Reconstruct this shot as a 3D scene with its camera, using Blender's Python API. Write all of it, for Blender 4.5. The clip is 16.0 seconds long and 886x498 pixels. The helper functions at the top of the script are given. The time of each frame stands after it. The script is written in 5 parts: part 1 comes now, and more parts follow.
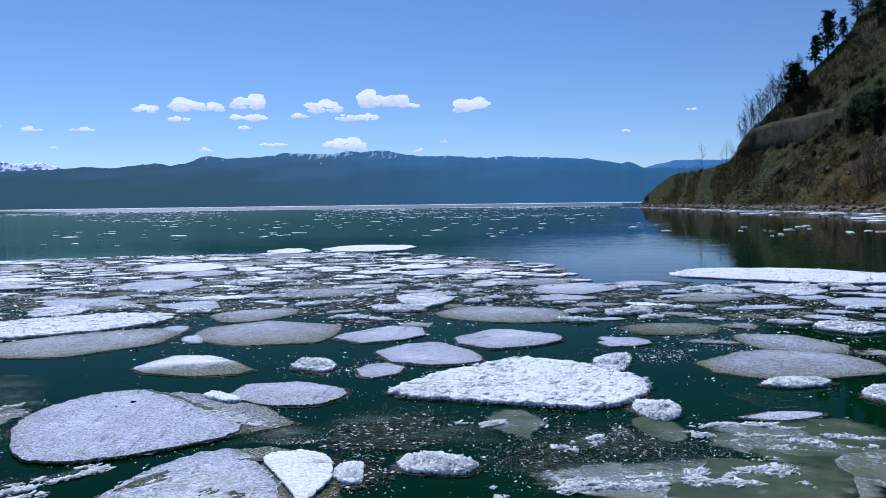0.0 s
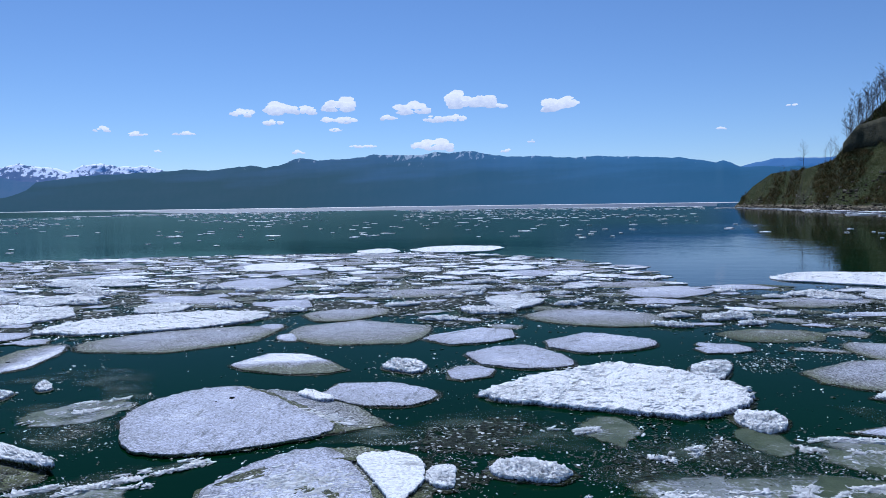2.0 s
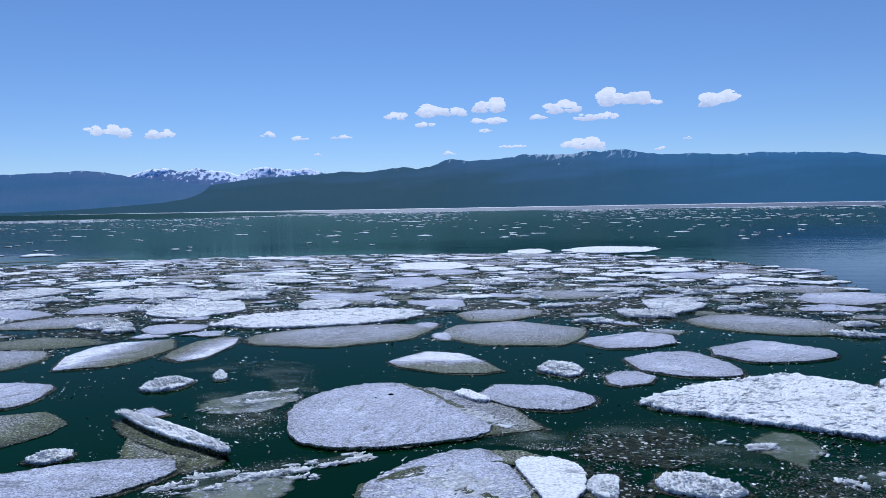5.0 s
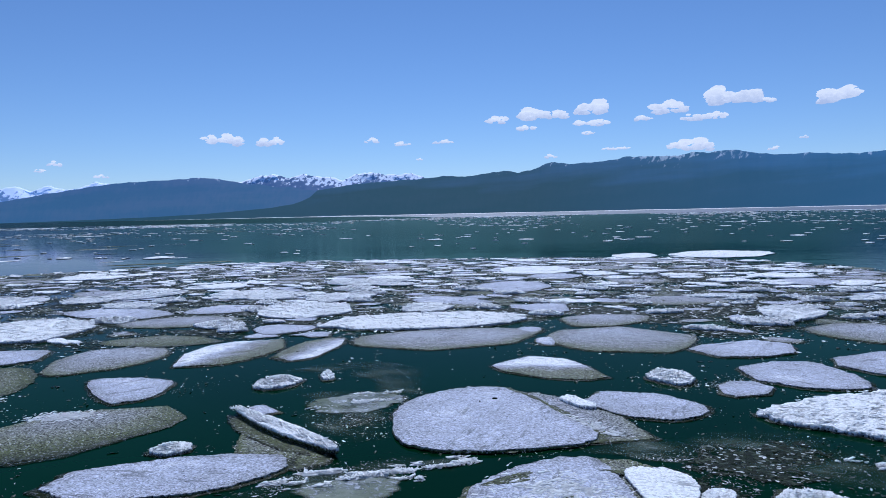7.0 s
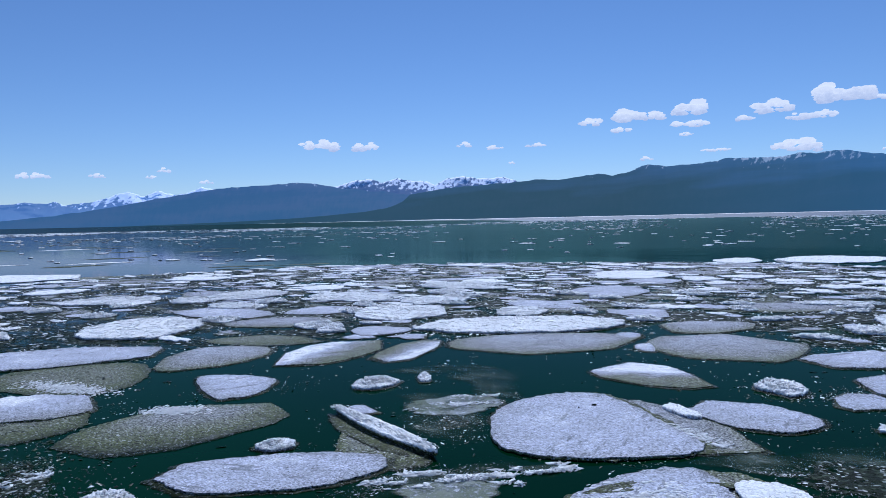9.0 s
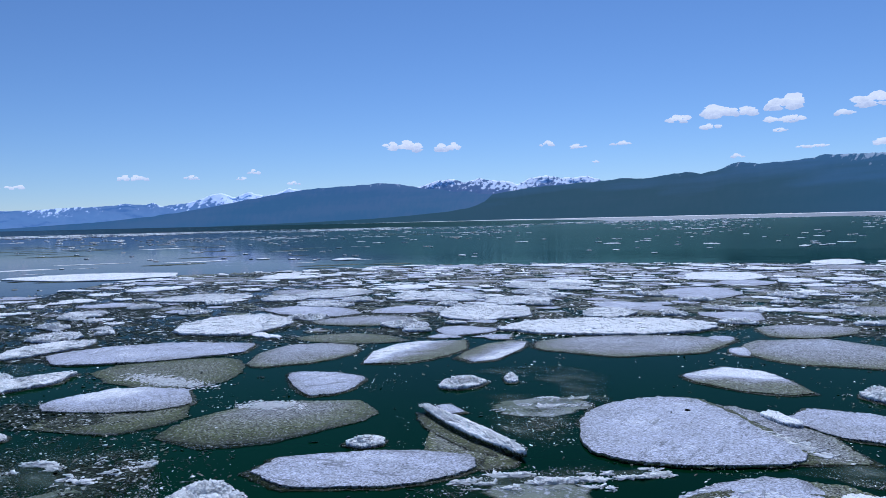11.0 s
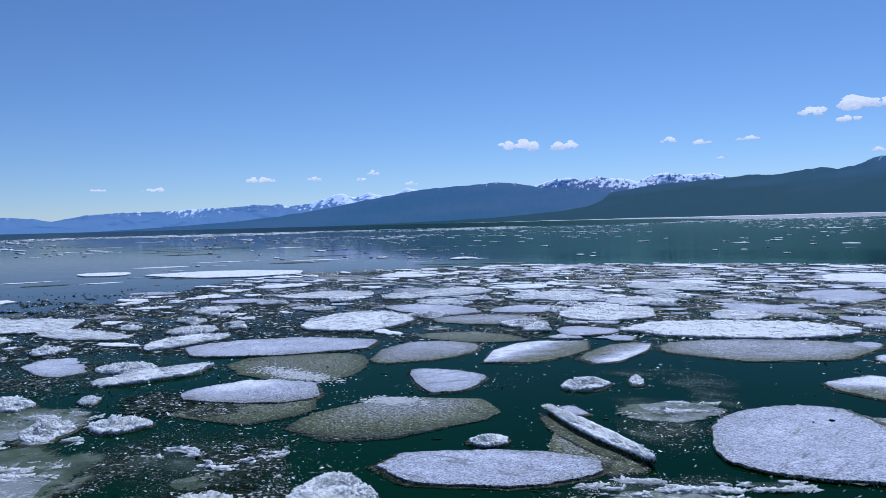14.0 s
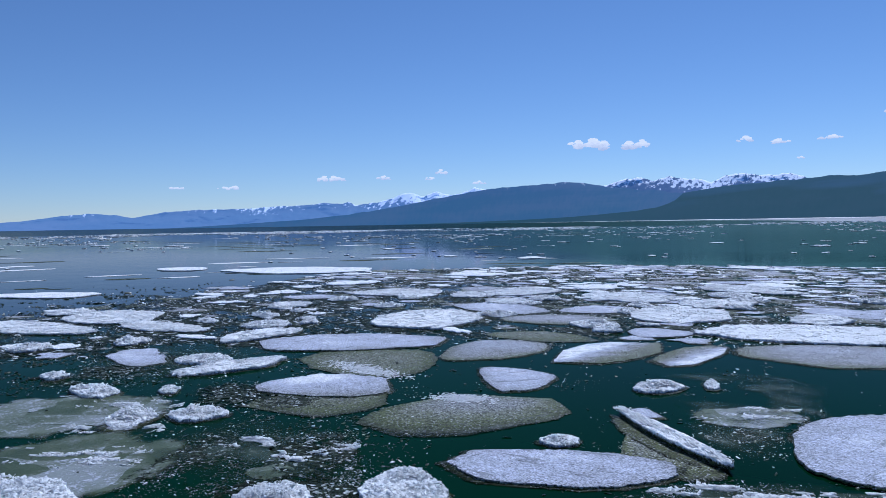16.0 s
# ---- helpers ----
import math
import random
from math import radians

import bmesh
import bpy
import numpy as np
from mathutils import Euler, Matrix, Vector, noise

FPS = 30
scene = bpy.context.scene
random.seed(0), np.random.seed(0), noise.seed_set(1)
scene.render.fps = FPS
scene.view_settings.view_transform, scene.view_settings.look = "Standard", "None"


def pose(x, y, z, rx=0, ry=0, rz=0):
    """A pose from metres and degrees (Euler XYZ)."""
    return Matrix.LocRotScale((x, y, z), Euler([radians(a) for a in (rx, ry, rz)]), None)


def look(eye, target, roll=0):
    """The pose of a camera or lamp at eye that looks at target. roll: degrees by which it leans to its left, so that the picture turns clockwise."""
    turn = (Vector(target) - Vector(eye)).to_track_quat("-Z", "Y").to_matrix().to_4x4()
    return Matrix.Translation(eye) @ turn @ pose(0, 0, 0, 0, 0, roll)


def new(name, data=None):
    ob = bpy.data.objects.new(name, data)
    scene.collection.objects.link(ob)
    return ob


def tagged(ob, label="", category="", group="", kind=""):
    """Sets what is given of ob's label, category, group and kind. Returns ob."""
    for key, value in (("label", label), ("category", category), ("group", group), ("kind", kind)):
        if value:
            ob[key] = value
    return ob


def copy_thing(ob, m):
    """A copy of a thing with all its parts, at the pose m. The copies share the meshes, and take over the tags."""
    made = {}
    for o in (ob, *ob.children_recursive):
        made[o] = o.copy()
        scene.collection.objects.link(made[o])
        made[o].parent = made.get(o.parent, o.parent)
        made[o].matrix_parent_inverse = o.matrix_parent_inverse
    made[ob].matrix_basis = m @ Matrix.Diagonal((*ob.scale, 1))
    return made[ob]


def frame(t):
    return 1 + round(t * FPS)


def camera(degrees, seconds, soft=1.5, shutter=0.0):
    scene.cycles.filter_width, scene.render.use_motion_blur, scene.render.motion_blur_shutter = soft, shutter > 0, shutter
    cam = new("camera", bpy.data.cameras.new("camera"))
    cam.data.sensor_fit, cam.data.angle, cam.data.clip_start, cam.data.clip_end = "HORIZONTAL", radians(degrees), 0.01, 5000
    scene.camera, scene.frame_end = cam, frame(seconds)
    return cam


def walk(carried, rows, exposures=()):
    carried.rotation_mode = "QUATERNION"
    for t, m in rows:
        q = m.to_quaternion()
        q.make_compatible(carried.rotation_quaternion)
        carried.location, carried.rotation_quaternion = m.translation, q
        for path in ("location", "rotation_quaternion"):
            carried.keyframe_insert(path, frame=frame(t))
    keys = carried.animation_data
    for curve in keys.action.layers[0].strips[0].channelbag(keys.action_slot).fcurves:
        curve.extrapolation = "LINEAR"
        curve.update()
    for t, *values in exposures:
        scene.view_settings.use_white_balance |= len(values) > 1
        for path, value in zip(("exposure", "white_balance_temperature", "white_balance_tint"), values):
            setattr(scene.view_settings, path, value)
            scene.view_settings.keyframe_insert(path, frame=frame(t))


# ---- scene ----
cam = camera(60.13, 16.0, soft=0.7)
# seconds, eye x y z, yaw to the left, pitch up, roll
ROWS = [
    (0.0, -0.000, -0.000, 2.400, 0.21, -3.36, -0.71),
    (0.5, -0.020, 0.026, 2.402, 1.71, -3.30, -0.70),
    (1.0, -0.034, 0.031, 2.406, 3.35, -3.25, -0.72),
    (1.5, -0.045, 0.047, 2.414, 5.05, -3.25, -0.73),
    (2.0, -0.064, 0.076, 2.415, 6.71, -3.24, -0.78),
    (2.5, -0.078, 0.081, 2.417, 8.56, -3.23, -0.83),
    (3.0, -0.102, 0.099, 2.420, 10.40, -3.22, -0.86),
    (3.5, -0.130, 0.126, 2.418, 12.24, -3.20, -0.90),
    (4.0, -0.153, 0.143, 2.419, 14.07, -3.17, -0.90),
    (6.5, -0.245, 0.196, 2.412, 23.50, -2.79, -1.14),
    (7.0, -0.256, 0.197, 2.408, 25.35, -2.65, -1.19),
    (7.5, -0.283, 0.203, 2.404, 27.15, -2.54, -1.18),
    (8.0, -0.300, 0.205, 2.399, 28.86, -2.41, -1.21),
    (8.5, -0.323, 0.208, 2.395, 30.57, -2.30, -1.22),
    (9.0, -0.346, 0.197, 2.396, 32.21, -2.23, -1.22),
    (11.5, -0.427, 0.156, 2.402, 39.84, -2.08, -1.31),
    (12.0, -0.447, 0.151, 2.398, 41.32, -2.05, -1.32),
    (12.5, -0.468, 0.155, 2.397, 42.77, -2.05, -1.37),
    (13.0, -0.488, 0.153, 2.396, 44.22, -2.04, -1.37),
    (13.5, -0.503, 0.155, 2.393, 45.64, -2.02, -1.43),
    (14.0, -0.516, 0.149, 2.390, 47.00, -1.96, -1.46),
    (14.5, -0.526, 0.141, 2.386, 48.36, -1.92, -1.41),
    (15.0, -0.536, 0.134, 2.380, 49.71, -1.91, -1.28),
    (15.5, -0.549, 0.127, 2.374, 50.96, -1.91, -1.14),
    (16.0, -0.556, 0.114, 2.370, 52.03, -1.91, -0.94),
]
walk(cam, [(t, pose(x, y, z, 90 + pitch, 0, yaw) @ pose(0, 0, 0, 0, 0, roll)) for t, x, y, z, yaw, pitch, roll in ROWS],
     [(0.0, -0.42, 5230, 15), (4.0, -0.54, 5180, 15), (8.0, -0.6, 5100, 15), (16.0, -0.62, 5050, 15)])

# ---- light ----
SUN_LEFT, SUN_UP = 24.0, 50.0          # degrees to the left of +y, and above the horizon
world = bpy.data.worlds.new("sky")
scene.world = world
world.use_nodes = True
wn, wl = world.node_tree.nodes, world.node_tree.links
sky = wn.new("ShaderNodeTexSky")
sky.sky_type, sky.sun_disc = "NISHITA", False
sky.sun_elevation, sky.sun_rotation = radians(SUN_UP), radians(-SUN_LEFT)
sky.altitude, sky.air_density, sky.dust_density, sky.ozone_density = 1500, 1.0, 0.0, 4.0
wl.new(sky.outputs["Color"], wn["Background"].inputs["Color"])
wn["Background"].inputs["Strength"].default_value = 0.11
sun = new("sun", bpy.data.lights.new("sun", "SUN"))
sun.data.energy, sun.data.angle, sun.data.color = 4.9, radians(0.6), (1.0, 0.963, 0.86)
sun_dir = Vector((-math.sin(radians(SUN_LEFT)) * math.cos(radians(SUN_UP)), math.cos(radians(SUN_LEFT)) * math.cos(radians(SUN_UP)), math.sin(radians(SUN_UP))))
sun.matrix_world = look(sun_dir * 60, (0, 0, 0))


# ---- materials ----
class Nodes:
    """Short hand for building a node material."""

    def __init__(self, name):
        self.mat = bpy.data.materials.new(name)
        self.mat.use_nodes = True
        self.tree = self.mat.node_tree
        self.bsdf = self.tree.nodes["Principled BSDF"]

    def add(self, kind, values=None, **settings):
        node = self.tree.nodes.new("ShaderNode" + kind)
        for key, value in settings.items():
            setattr(node, key, value)
        for key, value in (values or {}).items():
            if isinstance(value, bpy.types.NodeSocket):
                self.tree.links.new(value, node.inputs[key])
            else:
                node.inputs[key].default_value = value
        return node

    def coords(self, kind="Object"):
        return self.add("TexCoord").outputs[kind]

    def noise(self, scale, detail=4.0, rough=0.55, vector=None, kind="FBM"):
        return self.add("TexNoise", {"Scale": scale, "Detail": detail, "Roughness": rough, "Vector": vector or self.place()}).outputs["Fac"]

    def place(self):
        """World position in metres."""
        return self.add("NewGeometry").outputs["Position"]

    def ramp(self, fac, *stops):
        node = self.add("ValToRGB", {"Fac": fac})
        ramp = node.color_ramp
        while len(ramp.elements) < len(stops):
            ramp.elements.new(0.5)
        for element, (at, colour) in zip(ramp.elements, stops):
            element.position = at
            element.color = (*colour, 1) if isinstance(colour, tuple) else (colour, colour, colour, 1)
        return node.outputs["Color"]

    def mix(self, fac, a, b, mode="MIX"):
        node = self.add("MixRGB", blend_type=mode)
        for key, value in (("Fac", fac), ("Color1", a), ("Color2", b)):
            if isinstance(value, bpy.types.NodeSocket):
                self.tree.links.new(value, node.inputs[key])
            elif isinstance(value, tuple):
                node.inputs[key].default_value = (*value, 1)
            else:
                node.inputs[key].default_value = value
        return node.outputs["Color"]

    def math(self, op, a, b=0.0, clamp=False):
        node = self.add("Math", operation=op, use_clamp=clamp)
        for n, value in enumerate((a, b)):
            if isinstance(value, bpy.types.NodeSocket):
                self.tree.links.new(value, node.inputs[n])
            else:
                node.inputs[n].default_value = value
        return node.outputs[0]

    def bump(self, height, distance, strength=1.0, normal=None):
        values = {"Height": height, "Distance": distance, "Strength": strength}
        if normal:
            values["Normal"] = normal
        return self.add("Bump", values).outputs["Normal"]

    def set(self, **values):
        names = {"base": "Base Color", "rough": "Roughness", "normal": "Normal", "spec": "Specular IOR Level", "ior": "IOR", "alpha": "Alpha",
                 "glow": "Emission Color", "glow_strength": "Emission Strength", "sss": "Subsurface Weight", "sss_scale": "Subsurface Scale", "metal": "Metallic"}
        for key, value in values.items():
            socket = self.bsdf.inputs[names[key]]
            if isinstance(value, bpy.types.NodeSocket):
                self.tree.links.new(value, socket)
            else:
                socket.default_value = (*value, 1) if isinstance(value, tuple) else value
        return self.mat


def make_water():
    n = Nodes("lake_water")
    p = n.place()
    stretched = n.add("Mapping", {"Vector": p, "Scale": (0.8, 1.3, 1.0)}).outputs["Vector"]
    patches = n.ramp(n.noise(0.035, 3, 0.5, n.add("Mapping", {"Vector": p, "Scale": (0.35, 1.0, 1.0)}).outputs["Vector"]), (0.42, 0.15), (0.62, 1.0))
    small = n.math("MULTIPLY", n.noise(3.2, 3, 0.5, stretched), patches)
    large = n.math("MULTIPLY", n.noise(0.5, 2, 0.5, stretched), patches)
    normal = n.bump(small, 0.012, 0.35, n.bump(large, 0.05, 0.25))
    deep = n.ramp(n.noise(0.12, 2), (0.3, (0.001, 0.014, 0.0044)), (0.7, (0.0022, 0.0235, 0.0074)))
    body = n.add("BsdfDiffuse", {"Color": deep})
    gloss = n.add("BsdfGlossy", {"Color": (0.66, 0.64, 0.71, 1), "Roughness": 0.03, "Normal": normal})
    gloss_rough = gloss.inputs["Roughness"]
    # wind ruffles the far water on the open side and takes its mirror away
    axes = n.add("SeparateXYZ", {"Vector": p}).outputs
    bearing = n.math("MULTIPLY", n.math("ARCTAN2", axes["X"], axes["Y"]), -1.0)
    ruffled = n.math("MULTIPLY", n.add("MapRange", {"Value": bearing, "From Min": 0.36, "From Max": 0.85}).outputs[0],
                     n.add("MapRange", {"Value": n.add("VectorMath", {0: p}, operation="LENGTH").outputs["Value"], "From Min": 290.0, "From Max": 350.0}).outputs[0])
    # a light breeze elsewhere, but for the calm slicks beside the headland and on the open side
    calm = n.math("ADD", n.add("MapRange", {"Value": bearing, "From Min": 0.0, "From Max": -0.13}).outputs[0],
                  n.add("MapRange", {"Value": n.math("ADD", bearing, n.math("MULTIPLY", patches, 0.12)), "From Min": 0.72, "From Max": 0.92}).outputs[0], True)
    far_off = n.add("VectorMath", {0: p}, operation="LENGTH").outputs["Value"]
    calm = n.math("MULTIPLY", calm, n.add("MapRange", {"Value": far_off, "From Min": 14.0, "From Max": 24.0}).outputs[0])
    leave = n.math("MULTIPLY", n.add("MapRange", {"Value": n.math("ADD", far_off, n.math("MULTIPLY", patches, -25.0)), "From Min": 45.0, "From Max": 85.0}).outputs[0],
                   n.add("MapRange", {"Value": bearing, "From Min": -0.26, "From Max": -0.2}).outputs[0])
    calm = n.math("MULTIPLY", calm, n.math("SUBTRACT", 1.0, n.math("MULTIPLY", leave, n.add("MapRange", {"Value": bearing, "From Min": 0.75, "From Max": 1.0, "To Min": 0.85, "To Max": 0.3}).outputs[0])))
    open_water = n.add("MapRange", {"Value": far_off, "From Min": 38.0, "From Max": 60.0}).outputs[0]
    windy = n.math("SUBTRACT", 1.0, calm)
    breeze = n.math("MULTIPLY", windy, n.math("ADD", 0.46, n.math("MULTIPLY", open_water, 0.04)))
    n.tree.links.new(n.math("ADD", 0.03, n.math("MULTIPLY", n.math("MULTIPLY", windy, open_water), 0.1)), gloss_rough)
    # reflection tint painted into the gloss: greener in the breeze, brighter beside the headland
    n.tree.links.new(n.mix(calm, (0.43, 0.62, 0.58), n.mix(n.add("MapRange", {"Value": bearing, "From Min": -0.06, "From Max": -0.18}).outputs[0], (0.67, 0.64, 0.73), (0.9, 0.88, 0.95))), gloss.inputs["Color"])
    mirror = n.math("MULTIPLY", n.add("Fresnel", {"IOR": 1.13, "Normal": normal}).outputs["Fac"], n.math("SUBTRACT", n.math("SUBTRACT", 1.0, breeze), n.math("MULTIPLY", ruffled, 0.4), True))
    mixed = n.add("MixShader", {"Fac": mirror})
    n.tree.links.new(body.outputs[0], mixed.inputs[1])
    n.tree.links.new(gloss.outputs[0], mixed.inputs[2])
    n.tree.links.new(mixed.outputs[0], n.tree.nodes["Material Output"].inputs["Surface"])
    return n.mat


def make_ice(name, grain=64.0, lump=0.008, streaks=0.0, dry=0.0, glow_through=0.0):
    """Granular melting ice. The mesh's "wet" value runs from dry snow (0) to ice awash (1)."""
    n = Nodes(name)
    p = n.place()
    wet = n.add("Attribute", attribute_name="wet").outputs["Fac"]
    turn = n.add("CombineXYZ", {"Z": n.math("MULTIPLY", n.add("ObjectInfo").outputs["Random"], 6.3)}).outputs["Vector"]
    laid = n.add("Mapping", {"Vector": p, "Rotation": turn, "Scale": (1.0, 1.0, 1.0)}).outputs["Vector"]
    combed = n.add("Mapping", {"Vector": laid, "Scale": (0.3, 1.3, 1.0)}).outputs["Vector"]
    grains = n.add("TexVoronoi", {"Scale": grain, "Vector": p})
    pick = n.add("SeparateXYZ", {"Vector": grains.outputs["Color"]}).outputs
    fine = n.noise(grain * 0.55, 4, 0.75)
    mid = n.noise(6.0, 5, 0.65, laid)
    broad = n.noise(0.9, 4, 0.6, laid)
    strands = n.noise(16.0, 4, 0.7, combed)
    # dry snow is even, wet ice shows its crystals
    crystal = n.add("MapRange", {"Value": wet, "From Min": 0.08, "From Max": 0.42, "To Min": 0.55, "To Max": 2.1}).outputs[0]
    vary = n.math("ADD", n.math("MULTIPLY", n.math("SUBTRACT", broad, 0.5), 0.42), n.math("MULTIPLY", n.math("SUBTRACT", mid, 0.5), 0.3))
    vary = n.math("ADD", vary, n.math("MULTIPLY", n.math("SUBTRACT", strands, 0.5), 0.1 + streaks))
    worn = n.math("ADD", wet, n.math("MULTIPLY", vary, n.math("SUBTRACT", 0.85, n.math("MULTIPLY", wet, 0.45))))
    worn = n.math("SUBTRACT", worn, dry, True)
    tone = n.ramp(worn, (0.0, (0.88, 0.875, 0.865)), (0.15, (0.475, 0.488, 0.575)), (0.33, (0.275, 0.277, 0.296)), (0.5, (0.155, 0.162, 0.122)), (0.66, (0.088, 0.1, 0.042)), (0.82, (0.046, 0.054, 0.02)), (1.0, (0.015, 0.02, 0.008)))
    light = n.math("ADD", n.math("MULTIPLY", n.math("SUBTRACT", pick["X"], 0.48), 0.95), n.math("MULTIPLY", n.math("SUBTRACT", fine, 0.5), 1.1))
    light = n.math("ADD", 1.0, n.math("MULTIPLY", light, crystal))
    tone = n.mix(1.0, tone, n.add("CombineColor", {"Red": light, "Green": light, "Blue": light}).outputs["Color"], "MULTIPLY")
    # sparkle painted into the colour: sparse grains mixed to near white
    sparkle = n.math("MULTIPLY", n.math("GREATER_THAN", pick["Y"], 0.86), n.ramp(fine, (0.42, 0.0), (0.6, 1.0)))
    tone = n.mix(n.math("MULTIPLY", sparkle, n.ramp(wet, (0.0, 0.5), (0.5, 0.75), (0.9, 0.4))), tone, (0.85, 0.86, 0.9))
    # meltwater pits and grit
    pits = n.ramp(n.noise(5.0, 4, 0.75, combed), (0.595, 0.0), (0.625, 1.0))
    tone = n.mix(n.math("MULTIPLY", pits, 0.55), tone, (0.12, 0.125, 0.13))
    grit = n.math("MULTIPLY", n.math("GREATER_THAN", pick["Z"], 0.986), n.ramp(broad, (0.45, 0.0), (0.6, 0.85)))
    tone = n.mix(grit, tone, (0.05, 0.045, 0.03))
    relief = n.math("ADD", n.math("ADD", n.math("MULTIPLY", fine, 0.9), n.math("MULTIPLY", mid, 0.8)), n.math("MULTIPLY", strands, 0.3 + 5.0 * streaks))
    if glow_through:
        n.set(sss=glow_through, sss_scale=0.06)
        n.bsdf.inputs["Subsurface Radius"].default_value = (1.0, 0.97, 0.94)
    return n.set(base=tone, rough=n.ramp(worn, (0.0, 0.8), (0.9, 0.45)), spec=0.05, normal=n.bump(relief, lump, 1.0),
                 alpha=n.ramp(n.math("ADD", wet, n.math("MULTIPLY", n.math("SUBTRACT", mid, 0.5), 0.3)), (0.85, 1.0), (1.0, 0.5)))


def make_brash(name, white):
    """Loose chips: clear dark ice, some painted white, partly for glints; white is their share."""
    n = Nodes(name)
    rand = n.add("NewGeometry").outputs["Random Per Island"]
    tone = n.ramp(rand, (0.0, (0.012, 0.02, 0.014)), (0.55 * (1 - white), (0.028, 0.034, 0.018)), (1 - 1.35 * white, (0.06, 0.068, 0.04)), (1 - white, (0.4, 0.42, 0.4)), (1 - 0.8 * white, (0.9, 0.9, 0.92)))
    return n.set(base=tone, rough=0.3, spec=0.15, normal=n.bump(n.noise(40, 3), 0.01, 0.7))


def make_slush(name, cover):
    """A veil of sunken and half melted ice just at the surface."""
    n = Nodes(name)
    edge = n.add("Attribute", attribute_name="wet").outputs["Fac"]
    streaks = n.add("Mapping", {"Vector": n.place(), "Scale": (0.8, 1.5, 1.0), "Rotation": (0, 0, 0.35)}).outputs["Vector"]
    swirl, fine = n.noise(1.6, 3, 0.5, streaks), n.noise(11, 6, 0.8, streaks)
    thick = n.math("SUBTRACT", n.math("ADD", n.math("MULTIPLY", swirl, 1.7), n.math("MULTIPLY", fine, 0.35)), n.math("ADD", 0.45, n.math("MULTIPLY", edge, 0.75)))
    tone = n.ramp(thick, (0.1, (0.01, 0.026, 0.014)), (0.5, (0.03, 0.058, 0.036)), (0.85, (0.09, 0.125, 0.09)), (1.0, (0.2, 0.23, 0.2)))
    flecks = n.math("MULTIPLY", n.ramp(n.noise(60, 3, 0.65), (0.63, 0.0), (0.68, 0.8)), n.ramp(n.noise(2.6, 3, 0.6, streaks), (0.48, 0.0), (0.58, 1.0)))
    tone = n.mix(flecks, tone, (0.8, 0.81, 0.86))
    veil = n.ramp(thick, (0.1, 0.0), (0.5, 0.6 * cover), (0.95, 0.5 + 0.45 * cover))
    shown = n.math("MAXIMUM", veil, n.math("MULTIPLY", flecks, n.ramp(edge, (0.55, 0.9), (0.95, 0.0))))
    return n.set(base=tone, rough=0.4, spec=0.05, alpha=shown, normal=n.bump(fine, 0.012, 0.6))


def make_raft(name, size, grain):
    """Crushed dark ice packed between the floes, with bright grains in it."""
    n = Nodes(name)
    p = n.place()
    edge = n.add("Attribute", attribute_name="wet").outputs["Fac"]
    clumps = n.noise(0.55, 5, 0.65, n.add("Mapping", {"Vector": p, "Scale": (0.7, 1.1, 1.0), "Rotation": (0, 0, 0.4)}).outputs["Vector"])
    cells = n.add("TexVoronoi", {"Scale": size, "Vector": p})
    pick = n.add("SeparateXYZ", {"Vector": cells.outputs["Color"]}).outputs
    speckle = n.noise(grain, 4, 0.75)
    tone = n.ramp(pick["X"], (0.0, (0.006, 0.009, 0.004)), (0.45, (0.011, 0.017, 0.008)), (0.72, (0.022, 0.032, 0.015)), (0.88, (0.08, 0.1, 0.065)), (0.97, (0.8, 0.8, 0.8)))
    solid = n.math("SUBTRACT", n.math("ADD", clumps, n.math("MULTIPLY", n.math("SUBTRACT", speckle, 0.5), 0.75)), n.math("MULTIPLY", edge, 0.5))
    return n.set(base=tone, rough=0.5, spec=0.03, alpha=n.ramp(solid, (0.44, 0.0), (0.5, 0.92)), normal=n.bump(n.math("ADD", speckle, pick["Y"]), 0.04, 0.8))


